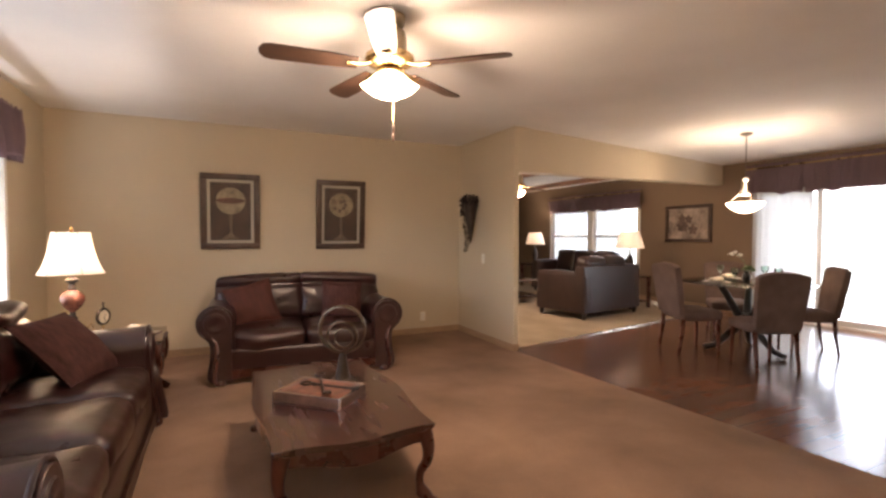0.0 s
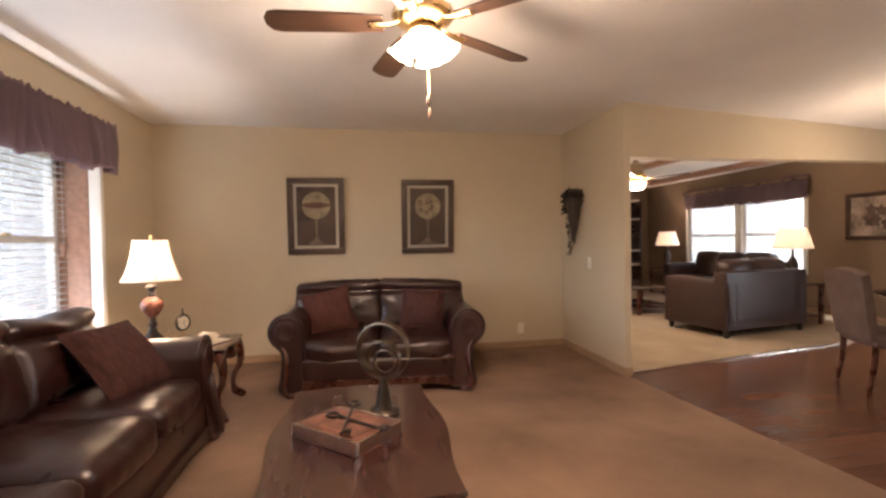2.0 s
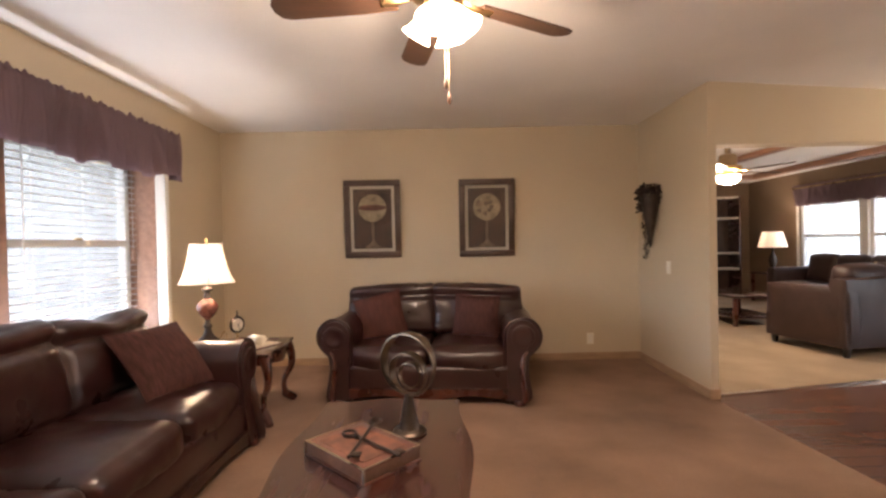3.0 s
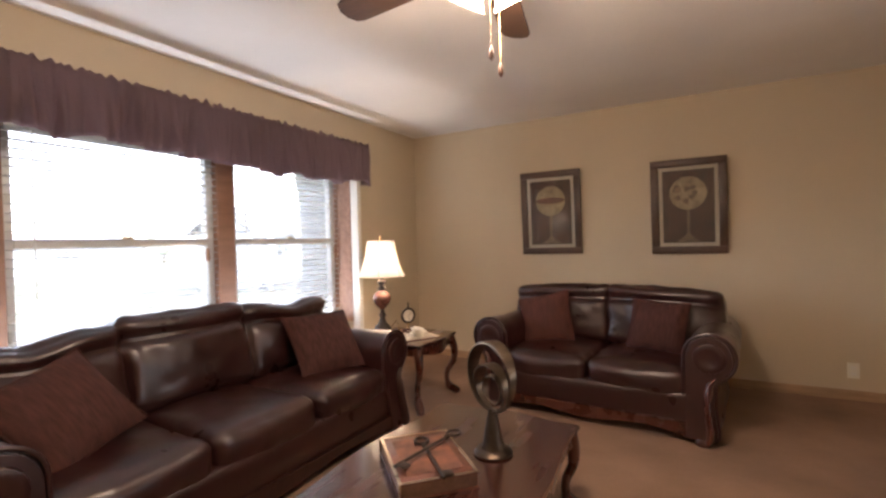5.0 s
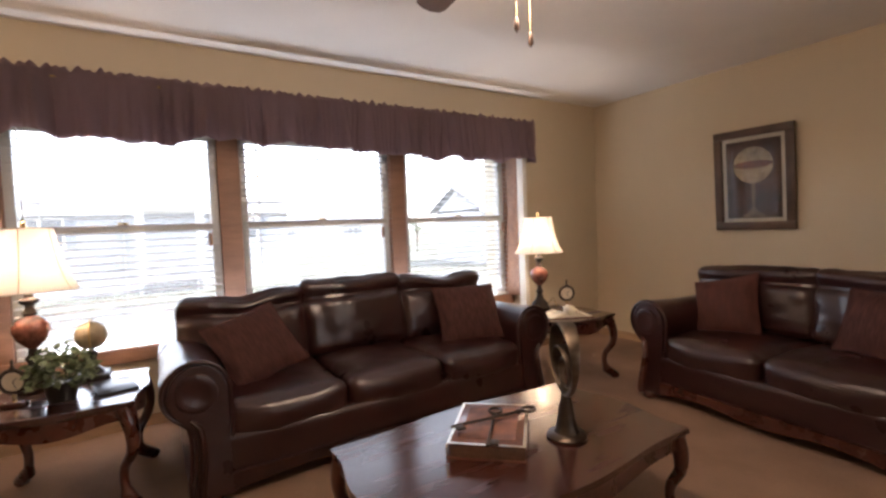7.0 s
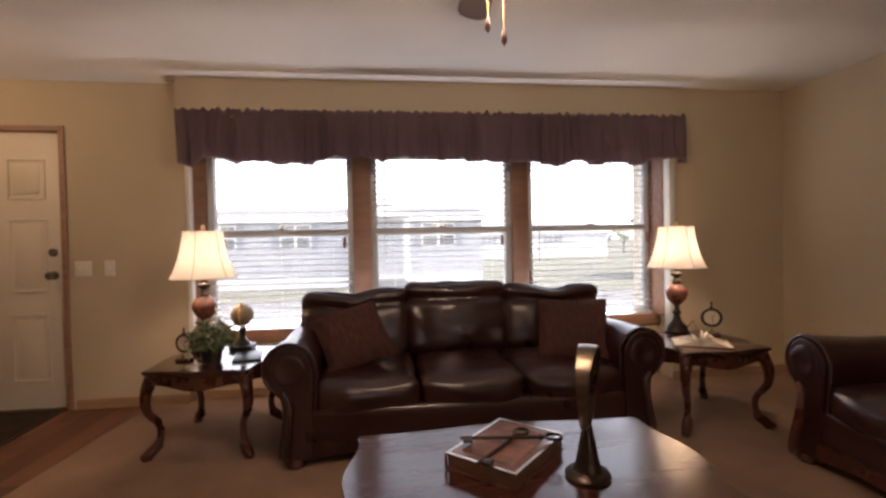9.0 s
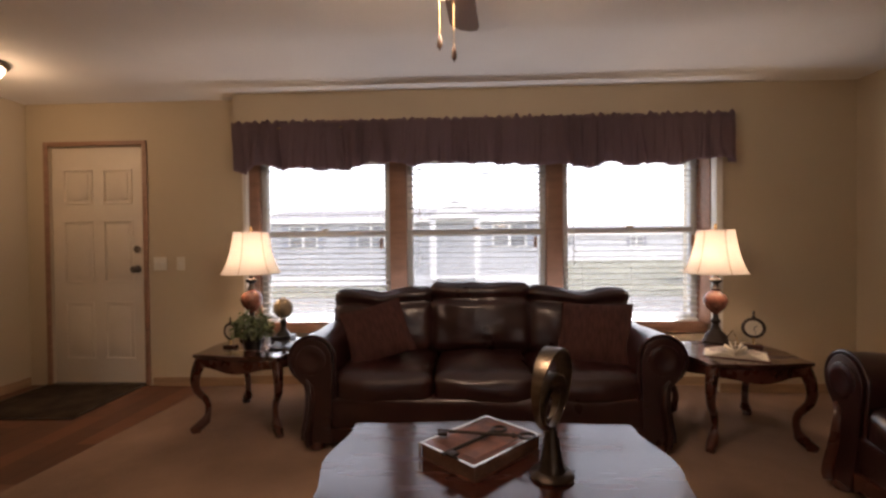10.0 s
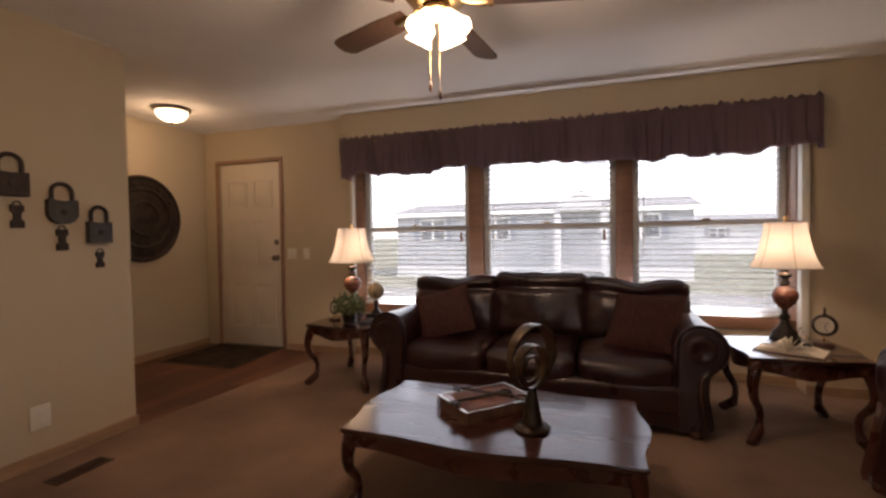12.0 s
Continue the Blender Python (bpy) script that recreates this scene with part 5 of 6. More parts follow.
# ---------------------------------------------------------------- on the walls
def framed_print(label, x0, x1, z0, z1, kind, lean):
    root = thing("framed_picture", label, "picture", pose((x0 + x1) / 2, BY - 0.002, z0, lean), "globe prints")
    w, h = x1 - x0, z1 - z0
    for a, b, c, d in ((-w / 2, 0, w / 2, 0.062), (-w / 2, h - 0.062, w / 2, h), (-w / 2, 0.062, -w / 2 + 0.062, h - 0.062), (w / 2 - 0.062, 0.062, w / 2, h - 0.062)):
        part("frame_rail", B(a, -0.034, b, c, 0, d, bevel=0.007), FRAMEW, root, "dark walnut frame rail")
    part("mat_board", B(-w / 2 + 0.062, -0.012, 0.062, w / 2 - 0.062, -0.002, h - 0.062), MATTE, root, "cream mat")
    iw, ih = w / 2 - 0.092, h - 0.092
    part("print", B(-iw, -0.015, 0.092, iw, -0.0125, ih), PRINTD, root, "dark sepia print")
    m = Matrix.Translation((0, -0.016, h * 0.64)) @ Matrix.Rotation(radians(90), 4, 'X')
    R = iw * 0.72
    part("print_orb", L([(R, 0), (R, 0.0012), (0, 0.0012)], 40, m), PRINTO, root, "pale globe motif")
    if kind == 0:
        bm = bmesh.new()
        out = [(R * math.cos(a), R * 0.02 + 0.22 * R * math.sin(a)) for a in [2 * math.pi * i / 32 for i in range(32)]]
        slab(bm, out, 0.0014, 0.0022, m)
        part("print_band", bm, PRINTR, root)
    else:
        rnd = random.Random(4)
        bm = bmesh.new()
        for i in range(7):
            a, q = i * 0.9, R * (0.25 + 0.45 * rnd.random())
            cx, cy, rr = q * math.cos(a), q * math.sin(a), R * rnd.uniform(0.14, 0.26)
            slab(bm, [(cx + rr * (1 + 0.3 * math.sin(3 * t + i)) * math.cos(t), cy + rr * math.sin(t)) for t in [2 * math.pi * k / 14 for k in range(14)]], 0.0014 + 0.0002 * i, 0.0022 + 0.0002 * i, m)
        part("print_continents", bm, PRINTT, root)
    bm = bmesh.new()
    zc = h * 0.64 - R
    slab(bm, [(-0.010, zc), (0.010, zc), (0.014, zc - 0.05), (0.010, 0.17), (R * 0.3, 0.135), (R * 0.6, 0.112), (R * 0.6, 0.100), (-R * 0.6, 0.100), (-R * 0.6, 0.112), (-R * 0.3, 0.135), (-0.010, 0.17), (-0.014, zc - 0.05)], 0.0155, 0.0165, Matrix(((1, 0, 0, 0), (0, 0, -1, 0), (0, 1, 0, 0), (0, 0, 0, 1))))
    bmesh.ops.recalc_face_normals(bm, faces=bm.faces)
    part("print_stand", bm, PRINTT, root)
    part("glazing", B(-w / 2 + 0.062, -0.021, 0.062, w / 2 - 0.062, -0.0195, h - 0.062), GLASSP, root).visible_shadow = False


framed_print("framed sepia print of a banded globe, cream mat", 0.470, 1.047, 1.105, 1.898, 0, 3.0)
framed_print("framed sepia print of a world globe, cream mat", 1.644, 2.212, 1.095, 1.886, 1, 4.4)


def wall_cone():
    root = thing("wall_planter", "dark cone wall planter with trailing dried ivy", "wall planter", Matrix.Translation((PX - 0.001, 5.52, 1.16)))
    part("cone", L([(0.006, 0), (0.03, 0.12), (0.06, 0.30), (0.085, 0.48), (0.08, 0.48), (0.02, 0.3)], 20, Matrix.Translation((-0.09, 0, 0)) ), IRON, root)
    part("hanger", B(-0.02, -0.01, 0.40, 0, 0.01, 0.56, bevel=0.002), IRON, root)
    bm = bmesh.new()
    leaf_cluster(bm, (-0.085, 0.03, 0.50), 0.125, 260, 0.024, 9, 0.85, 0.02)
    leaf_cluster(bm, (-0.08, 0.12, 0.40), 0.09, 130, 0.022, 19, 1.2, 0.05)
    for i in range(30):
        u = i / 30
        leaf_cluster(bm, (-0.05, 0.20 + 0.03 * math.sin(u * 7) - 0.05 * max(0, u - 0.7), 0.35 - 0.48 * u), 0.028, 4, 0.017, 40 + i)
    part("dried_ivy", bm, LEAFD, root, "trailing dark dried ivy")
    part("vine", S([(-0.06, 0.08, 0.48), (-0.05, 0.17, 0.40), (-0.045, 0.20, 0.25), (-0.045, 0.21, 0.08), (-0.045, 0.19, -0.10)], 0.003, 5), LEAFD, root)


wall_cone()


def wall_disc(x, z, R):
    root = thing("wall_medallion", "large round dark bronze medallion on the wall", "wall decor", Matrix.Translation((x, FY + 0.001, z)) @ Matrix.Rotation(radians(-90), 4, 'X'))
    part("disc", L([(R, 0), (R, 0.02), (R * 0.97, 0.032), (R * 0.92, 0.03), (R * 0.90, 0.02), (R * 0.72, 0.024), (R * 0.70, 0.034), (R * 0.66, 0.034), (R * 0.64, 0.022), (R * 0.42, 0.028), (R * 0.40, 0.038), (R * 0.36, 0.038), (R * 0.34, 0.028), (R * 0.12, 0.034), (0, 0.05)], 64), IRON, root)
    for i in range(24):
        a = 2 * math.pi * i / 24
        part("boss", L([(0.022, 0.018), (0.02, 0.03), (0.010, 0.037), (0, 0.038)], 8, Matrix.Translation((R * 0.81 * math.cos(a), R * 0.81 * math.sin(a), 0))), IRON, root)


wall_disc(-0.13, 1.43, 0.43)


def padlock(label, x, z, w, h, style, material):
    """Oversized wall padlock: shackle above a shaped body, on the hall wall."""
    root = thing("wall_padlock", label, "wall decor", Matrix.Translation((x, HY + 0.001, z)), "padlock wall decor")
    bh = h * 0.58
    m = Matrix(((-1, 0, 0, 0), (0, 0, 1, 0), (0, 1, 0, 0), (0, 0, 0, 1)))
    if style == 1:
        out = [(-w / 2, bh), (-w / 2, bh * 0.35), (-w * 0.36, bh * 0.1), (-w * 0.15, 0), (w * 0.15, 0), (w * 0.36, bh * 0.1), (w / 2, bh * 0.35), (w / 2, bh), (w * 0.42, bh * 1.06), (0, bh * 0.97), (-w * 0.42, bh * 1.06)]
    else:
        out = [(-w / 2, 0), (w / 2, 0), (w / 2, bh), (w * 0.4, bh), (0, bh * 0.96), (-w * 0.4, bh), (-w / 2, bh)]
    bm = P(out, 0.0, 0.035, m)
    bmesh.ops.recalc_face_normals(bm, faces=bm.faces)
    body = part("body", bm, material, root)
    part("keyhole_plate", L([(0.018, 0), (0.016, 0.004), (0, 0.005)], 16, Matrix.Translation((0, 0.035, bh * 0.5)) @ Matrix.Rotation(radians(-90), 4, 'X')), IRON, body)
    r = w * 0.34
    pts = [(-r, 0.018, bh * 0.9), (-r, 0.018, bh + h * 0.20)] + [(r * math.cos(math.pi - math.pi * i / 14), 0.018, bh + h * 0.20 + (h * 0.22) * math.sin(math.pi * i / 14)) for i in range(1, 14)] + [(r, 0.018, bh + h * 0.20), (r, 0.018, bh * 0.9)]
    part("shackle", S(pts, 0.011, 10), IRON, root)


def small_lock(x, z, h):
    root = thing("wall_key_plate", "small dark iron key plate hanging on the wall", "wall decor", Matrix.Translation((x, HY + 0.001, z)), "key plate wall decor")
    m = Matrix(((-1, 0, 0, 0), (0, 0, 1, 0), (0, 1, 0, 0), (0, 0, 0, 1)))
    w = h * 0.42
    bm = P([(-w / 2, 0), (w / 2, 0), (w / 2, h * 0.25), (w * 0.28, h * 0.32), (w * 0.28, h * 0.55), (w / 2, h * 0.62), (w / 2, h * 0.85), (-w / 2, h * 0.85), (-w / 2, h * 0.62), (-w * 0.28, h * 0.55), (-w * 0.28, h * 0.32), (-w / 2, h * 0.25)], 0, 0.014, m)
    bmesh.ops.recalc_face_normals(bm, faces=bm.faces)
    part("plate", bm, IRON, root)
    part("loop", S([(0.018 * math.cos(a), 0.008, h * 0.88 + 0.016 * math.sin(a)) for a in [2 * math.pi * i / 16 for i in range(17)]], 0.0035, 6), IRON, root)


padlock("dark brown square padlock wall ornament", 1.745, 1.455, 0.155, 0.215, 0, IRON)
padlock("grey heart-shaped padlock wall ornament", 1.505, 1.315, 0.155, 0.225, 1, GREYIRON)
padlock("grey square padlock wall ornament", 1.305, 1.205, 0.135, 0.215, 0, GREYIRON)
small_lock(1.715, 1.29, 0.14)
small_lock(1.505, 1.165, 0.14)
small_lock(1.30, 1.055, 0.11)


def cover_plate(name, label, m, w=0.072, h=0.115, toggles=1, outlet=False):
    """A wall plate: local x across, z up, -y out of the wall."""
    root = thing(name, label, "wall plate", m)
    part("plate", B(-w / 2, -0.006, -h / 2, w / 2, 0, h / 2, bevel=0.002), PLATE, root)
    for i in range(toggles):
        x = (i - (toggles - 1) / 2) * 0.046
        if outlet:
            for z in (-0.022, 0.022):
                part("socket", B(x - 0.016, -0.009, z - 0.013, x + 0.016, -0.0062, z + 0.013, bevel=0.001), WHITE, root)
        else:
            part("toggle", B(x - 0.005, -0.016, -0.012, x + 0.005, -0.0062, 0.012, bevel=0.002), WHITE, root)
    return root


cover_plate("light_switch", "ivory light switch plate on the partition wall", pose(PX - 0.001, 5.36, 0.975, 0, 0, -90))
cover_plate("wall_outlet", "ivory outlet plate low on the wall", pose(2.98, BY - 0.001, 0.22), outlet=True)
cover_plate("light_switch", "ivory double switch plate beside the entry door", pose(WX + 0.001, 0.385, 1.045, 0, 0, 90), w=0.115, toggles=2)
cover_plate("light_switch", "ivory single switch plate beside the entry door", pose(WX + 0.001, 0.565, 1.045, 0, 0, 90))
cover_plate("wall_outlet", "ivory double outlet plate on the hall wall", pose(1.645, HY + 0.001, 0.265, 0, 0, 180), w=0.10, h=0.13, outlet=True)
cover_plate("wall_outlet", "ivory outlet plate in the foyer", pose(0.10, FY + 0.001, 0.34, 0, 0, 180), outlet=True)


# ---------------------------------------------------------------- on the floor
def floor_vent():
    root = thing("floor_vent", "brown metal floor register beside the hall wall", "vent", Matrix.Translation((1.63, 0.945, 0.004)))
    part("frame", B(-0.145, -0.055, 0, 0.145, 0.055, 0.006, bevel=0.002), VENTM, root)
    for i in range(14):
        part("louvre", B(-0.125 + i * 0.0185, -0.042, 0.006, -0.117 + i * 0.0185, 0.042, 0.011), VENTM, root)


def doormat():
    root = thing("doormat", "dark woven doormat on the foyer floor", "mat", pose(-0.56, -0.20, 0.0, 0, 0, 2))
    part("mat_surface", B(-0.40, -0.42, 0, 0.40, 0.42, 0.010, bevel=0.004), MATTX, root)
    for a, b, c, d in ((-0.42, -0.44, 0.42, -0.42), (-0.42, 0.42, 0.42, 0.44), (-0.42, -0.42, -0.40, 0.42), (0.40, -0.42, 0.42, 0.42)):
        part("border", B(a, b, 0, c, d, 0.007, bevel=0.002), BLACK, root)


floor_vent()
doormat()


# ---------------------------------------------------------------- dining area
def dining_chair():
    root = thing("dining_chair", "taupe upholstered dining chair with camel back and dark legs", "chair", None, "chairs round the table")
    part("seat", soft(0.48, 0.46, 0.11, 0.035, (0, 0.01, 0.02), 0.003, 8, Matrix.Translation((0, 0, 0.38))), FABRIC, root)
    out = [(-0.225, 0.0), (0.225, 0.0), (0.245, 0.40), (0.25, 0.53)] + [(0.25 - 0.5 * i / 14, 0.53 + 0.045 * math.sin(math.pi * i / 14) ** 0.7) for i in range(1, 14)] + [(-0.25, 0.53), (-0.245, 0.40)]
    m = Matrix.Translation((0, 0.19, 0.44)) @ Matrix.Rotation(radians(-9), 4, 'X') @ Matrix(((1, 0, 0, 0), (0, 0, 1, 0), (0, 1, 0, 0), (0, 0, 0, 1)))
    bm = P(out, 0.0, 0.065, m, 0.015)
    bmesh.ops.recalc_face_normals(bm, faces=bm.faces)
    part("backrest", bm, FABRIC, root)
    for x in (-0.20, 0.20):
        part("leg", S([(x, -0.19, 0.39), (x, -0.195, 0.2), (x, -0.20, 0.0)], [0.024, 0.02, 0.015], 8), WOODD, root)
        part("leg", S([(x, 0.205, 0.40), (x, 0.215, 0.25), (x, 0.255, 0.0)], [0.024, 0.022, 0.016], 8), WOODD, root)
    return root


cx, cy = TABLE_C
chair = dining_chair()


def chair_pose(x, y, to):
    return pose(x, y, 0, 0, 0, math.degrees(math.atan2(to[1] - y, to[0] - x)) + 90) @ Matrix.Scale(0.96, 4)


chair.matrix_world = chair_pose(5.27, 3.93, (5.85, 3.70))
copy_thing(chair, chair_pose(5.34, 3.22, (5.81, 4.10)))
copy_thing(chair, chair_pose(6.38, 3.38, (5.85, 3.88)))
copy_thing(chair, chair_pose(6.36, 4.22, (5.85, 3.72)))


def dining_table():
    root = thing("dining_table", "round glass-top dining table on a dark curved wood base", "table", Matrix.Translation((cx, cy, 0)))
    part("glass_top", L([(0.62, 0.738), (0.63, 0.744), (0.62, 0.75)], 56), GLASSG, root, "clear round glass top")
    for i in range(3):
        a = radians(25 + 120 * i)
        c, s = math.cos(a), math.sin(a)
        part("leg", S([(0.42 * c, 0.42 * s, 0.03), (0.30 * c, 0.30 * s, 0.06), (0.10 * c, 0.10 * s, 0.25), (0.08 * c, 0.08 * s, 0.40), (0.20 * c, 0.20 * s, 0.62), (0.28 * c, 0.28 * s, 0.732)], [0.03, 0.032, 0.042, 0.042, 0.034, 0.03], 10), BLACK, root, "dark curved leg")
    part("hub", L([(0.07, 0.24), (0.10, 0.27), (0.10, 0.38), (0.07, 0.41)], 20), BLACK, root)
    top = 0.7505
    v = thing("vase", "small dark vase with white orchid sprays on the table", "vase", Matrix.Translation((cx + 0.08, cy + 0.05, top)))
    part("body", L([(0.03, 0), (0.045, 0.03), (0.04, 0.07), (0.02, 0.10), (0.026, 0.115)], 18), BLACK, v)
    part("stem", S([(0, 0, 0.1), (-0.02, 0.02, 0.22), (-0.07, 0.06, 0.30), (-0.12, 0.10, 0.31)], 0.004, 5), LEAF, v)
    bm = bmesh.new()
    for i, (x, y, z) in enumerate(((-0.05, 0.05, 0.29), (-0.09, 0.08, 0.315), (-0.12, 0.10, 0.30))):
        leaf_cluster(bm, (x, y, z), 0.02, 14, 0.02, 70 + i)
    part("blossom", bm, WHITE, v, "white orchid blossom")
    bm = bmesh.new()
    leaf_cluster(bm, (0.02, 0, 0.13), 0.05, 24, 0.04, 77)
    part("leaves", bm, LEAF, v)
    for i, (dx, dy) in enumerate(((-0.36, 0.10), (-0.20, -0.36), (0.32, -0.18), (0.20, 0.34))):
        p = thing("place_setting_plate", "stacked cream plates with napkin on the glass table", "plate", Matrix.Translation((cx + dx, cy + dy, top)), "place settings")
        part("charger", L([(0.09, 0), (0.14, 0.008), (0.145, 0.012), (0.09, 0.008), (0, 0.007)], 32), PORCW, p)
        part("plate", L([(0.07, 0.0125), (0.11, 0.02), (0.112, 0.024), (0.07, 0.019), (0, 0.018)], 32), PORCW, p)
        part("napkin", soft(0.16, 0.07, 0.03, 0.012, (0, 0, 0.01), 0.004, 5, Matrix.Translation((0, 0, 0.022))), PAPER, p)
        g = thing("wine_glass", "stemmed clear goblet on the dining table", "glass", Matrix.Translation((cx + dx * 0.72 - dy * 0.35, cy + dy * 0.72 + dx * 0.35, top)), "goblets")
        part("bowl", L([(0.033, 0), (0.034, 0.003), (0.006, 0.008), (0.005, 0.075), (0.02, 0.09), (0.036, 0.12), (0.038, 0.155), (0.034, 0.17), (0.032, 0.17), (0.034, 0.12), (0.004, 0.088)], 20), GLASSG, g)


PORCW = mat("cream_porcelain", (0.74, 0.70, 0.62), 0.2, var=0.03, coat=0.3)
dining_table()


CANVAS = mat("painted_canvas", (0.36, 0.28, 0.225), 0.6, var=0.4, scale=4, fine=30)
PRINTB = mat("print_sepia", (0.13, 0.085, 0.065), 0.6, var=0.4, scale=9, fine=40)


def far_picture():
    root = thing("framed_painting", "wide dark-framed painting of pale blossoms on brown wall", "picture", Matrix.Translation((FX - 0.001, 0, 0)))
    y0, y1, z0, z1 = 5.71, 6.62, 1.14, 1.80
    for a, b, c, d in ((y0, z0, y1, z0 + 0.06), (y0, z1 - 0.06, y1, z1), (y0, z0 + 0.06, y0 + 0.06, z1 - 0.06), (y1 - 0.06, z0 + 0.06, y1, z1 - 0.06)):
        part("frame_rail", B(-0.035, a, b, 0, c, d, bevel=0.006), FRAMEW, root)
    part("canvas", B(-0.012, y0 + 0.06, z0 + 0.06, -0.002, y1 - 0.06, z1 - 0.06), CANVAS, root, "muted tan painted canvas")
    bm = bmesh.new()
    rnd = random.Random(6)
    m = Matrix(((0, 0, -1, 0), (1, 0, 0, 0), (0, 1, 0, 0), (0, 0, 0, 1)))
    for i in range(7):
        a, b, r = rnd.uniform(y0 + 0.25, y1 - 0.25), rnd.uniform(z0 + 0.22, z1 - 0.2), rnd.uniform(0.05, 0.10)
        slab(bm, [(a + r * (1 + 0.25 * math.sin(5 * t)) * math.cos(t), b + r * (1 + 0.25 * math.sin(5 * t)) * math.sin(t)) for t in [2 * math.pi * k / 20 for k in range(20)]], 0.0125 + 0.0004 * i, 0.0135 + 0.0004 * i, m)
    bmesh.ops.recalc_face_normals(bm, faces=bm.faces)
    part("painted_blossoms", bm, PRINTB, root)


far_picture()


# ---------------------------------------------------------------- great room
def track_sofa(label, width, depth, n, at, high=0.80):
    """Square-armed leather seat; local x along width, -y to the front, origin middle of the front edge on the floor."""
    root = thing("sofa", label, "sofa", at, "great room seating")
    part("base", soft(width, depth, 0.28, 0.02, (0, 0, 0), 0.002, 6, Matrix.Translation((0, depth / 2, 0.09))), LEATHER2, root)
    for s in (-1, 1):
        part("arm", soft(0.20, depth, 0.60, 0.04, (0.01, 0.01, 0.01), 0.004, 8, Matrix.Translation((s * (width / 2 - 0.10), depth / 2, 0.10))), LEATHER2, root)
    part("back", soft(width, 0.20, high - 0.10, 0.04, (0, 0.01, 0), 0.004, 8, Matrix.Translation((0, depth - 0.10, 0.095))), LEATHER2, root)
    cw = (width - 0.42) / n
    for i in range(n):
        x = -(width - 0.42) / 2 + cw * (i + 0.5)
        part("seat_cushion", soft(cw - 0.006, depth - 0.22, 0.16, 0.05, (0, 0.02, 0.03), 0.005, 8, Matrix.Translation((x, (depth - 0.22) / 2, 0.31)), i), LEATHER2, root)
        part("back_cushion", soft(cw + 0.02, 0.24, 0.48, 0.08, (0, 0.03, 0.02), 0.010, 8, Matrix.Translation((x, depth - 0.30, 0.44)) @ Matrix.Rotation(radians(-10), 4, 'X'), i + 5), LEATHER2, root)
    for s in (-1, 1):
        for y in (0.06, depth - 0.06):
            part("foot", L([(0.026, 0), (0.036, 0.05), (0.04, 0.10)], 12, Matrix.Translation((s * (width / 2 - 0.07), y, 0.0))), BLACK, root)
    return root


# seen from behind: its back stands towards the dining area
G1 = pose(5.96, 6.79, 0.006, 0, 0, 190)
track_sofa("charcoal leather loveseat with square arms on carpet", 1.42, 0.94, 2, G1, 0.80)
track_sofa("charcoal leather sofa with square arms under the window", 2.1, 0.92, 3, pose(7.10, 8.25, 0.006, 0, 0, -90), 0.80)
pil = thing("throw_pillow", "patterned tan throw pillow on the charcoal sofa", "pillow", pose(7.55, 7.62, 0.46, -20, 0, -80), "great room pillows")
part("cover", throw_pillow(0.42, 0.16), PRINTO, pil)


def box_table(name, label, x0, y0, x1, y1, h):
    root = thing(name, label, "table", Matrix.Translation((0, 0, 0.006)))
    part("top", B(x0, y0, h - 0.035, x1, y1, h, bevel=0.005), WOOD, root)
    part("shelf", B(x0 + 0.03, y0 + 0.03, 0.10, x1 - 0.03, y1 - 0.03, 0.125, bevel=0.003), WOOD, root)
    for x in (x0 + 0.03, x1 - 0.03):
        for y in (y0 + 0.03, y1 - 0.03):
            part("leg", B(x - 0.025, y - 0.025, 0, x + 0.025, y + 0.025, h - 0.035, bevel=0.004), WOODD, root)


box_table("side_table", "dark wood side table beside the charcoal loveseat", 6.89, 6.25, 7.39, 6.75, 0.56)
box_table("side_table", "dark wood side table in the corner by the window", 7.45, 9.75, 7.95, 10.25, 0.56)
box_table("low_table", "dark wood coffee table before the charcoal sofa", 5.45, 7.55, 6.15, 8.55, 0.42)
ETZ2 = 0.566


def drum_lamp(label, x, y):
    root = thing("table_lamp", label, "lamp", Matrix.Translation((x, y, ETZ2)), "great room lamps")
    part("base", L([(0.08, 0), (0.08, 0.02), (0.03, 0.04), (0.05, 0.12), (0.07, 0.22), (0.05, 0.32), (0.02, 0.36), (0.012, 0.50)], 24), IRON, root)
    part("bulb", L([(0.014, 0.49), (0.03, 0.55), (0, 0.60)], 12), BULB, root)
    part("shade", L([(0.24, 0.47), (0.16, 0.76), (0.158, 0.76), (0.238, 0.47)], 4 * 8), SHADE, root, "lit tan shade")
    point_lamp("great_room_lamp_light", x, y, ETZ2 + 0.60, LAMPW * 0.9, 0.04, LAMP)


drum_lamp("lit dark lamp with tan shade beside the loveseat", 7.14, 6.50)
drum_lamp("lit dark lamp with tan shade in the corner", 7.70, 9.98)
ceiling_fan("brass ceiling fan with lit frosted bowl over the great room", 4.62, 6.30, CH, 10, 0.20, bowl=True)
point_lamp("great_room_fan_light", 4.62, 6.30, 1.76, FANW * 0.8, 0.06, LAMP)


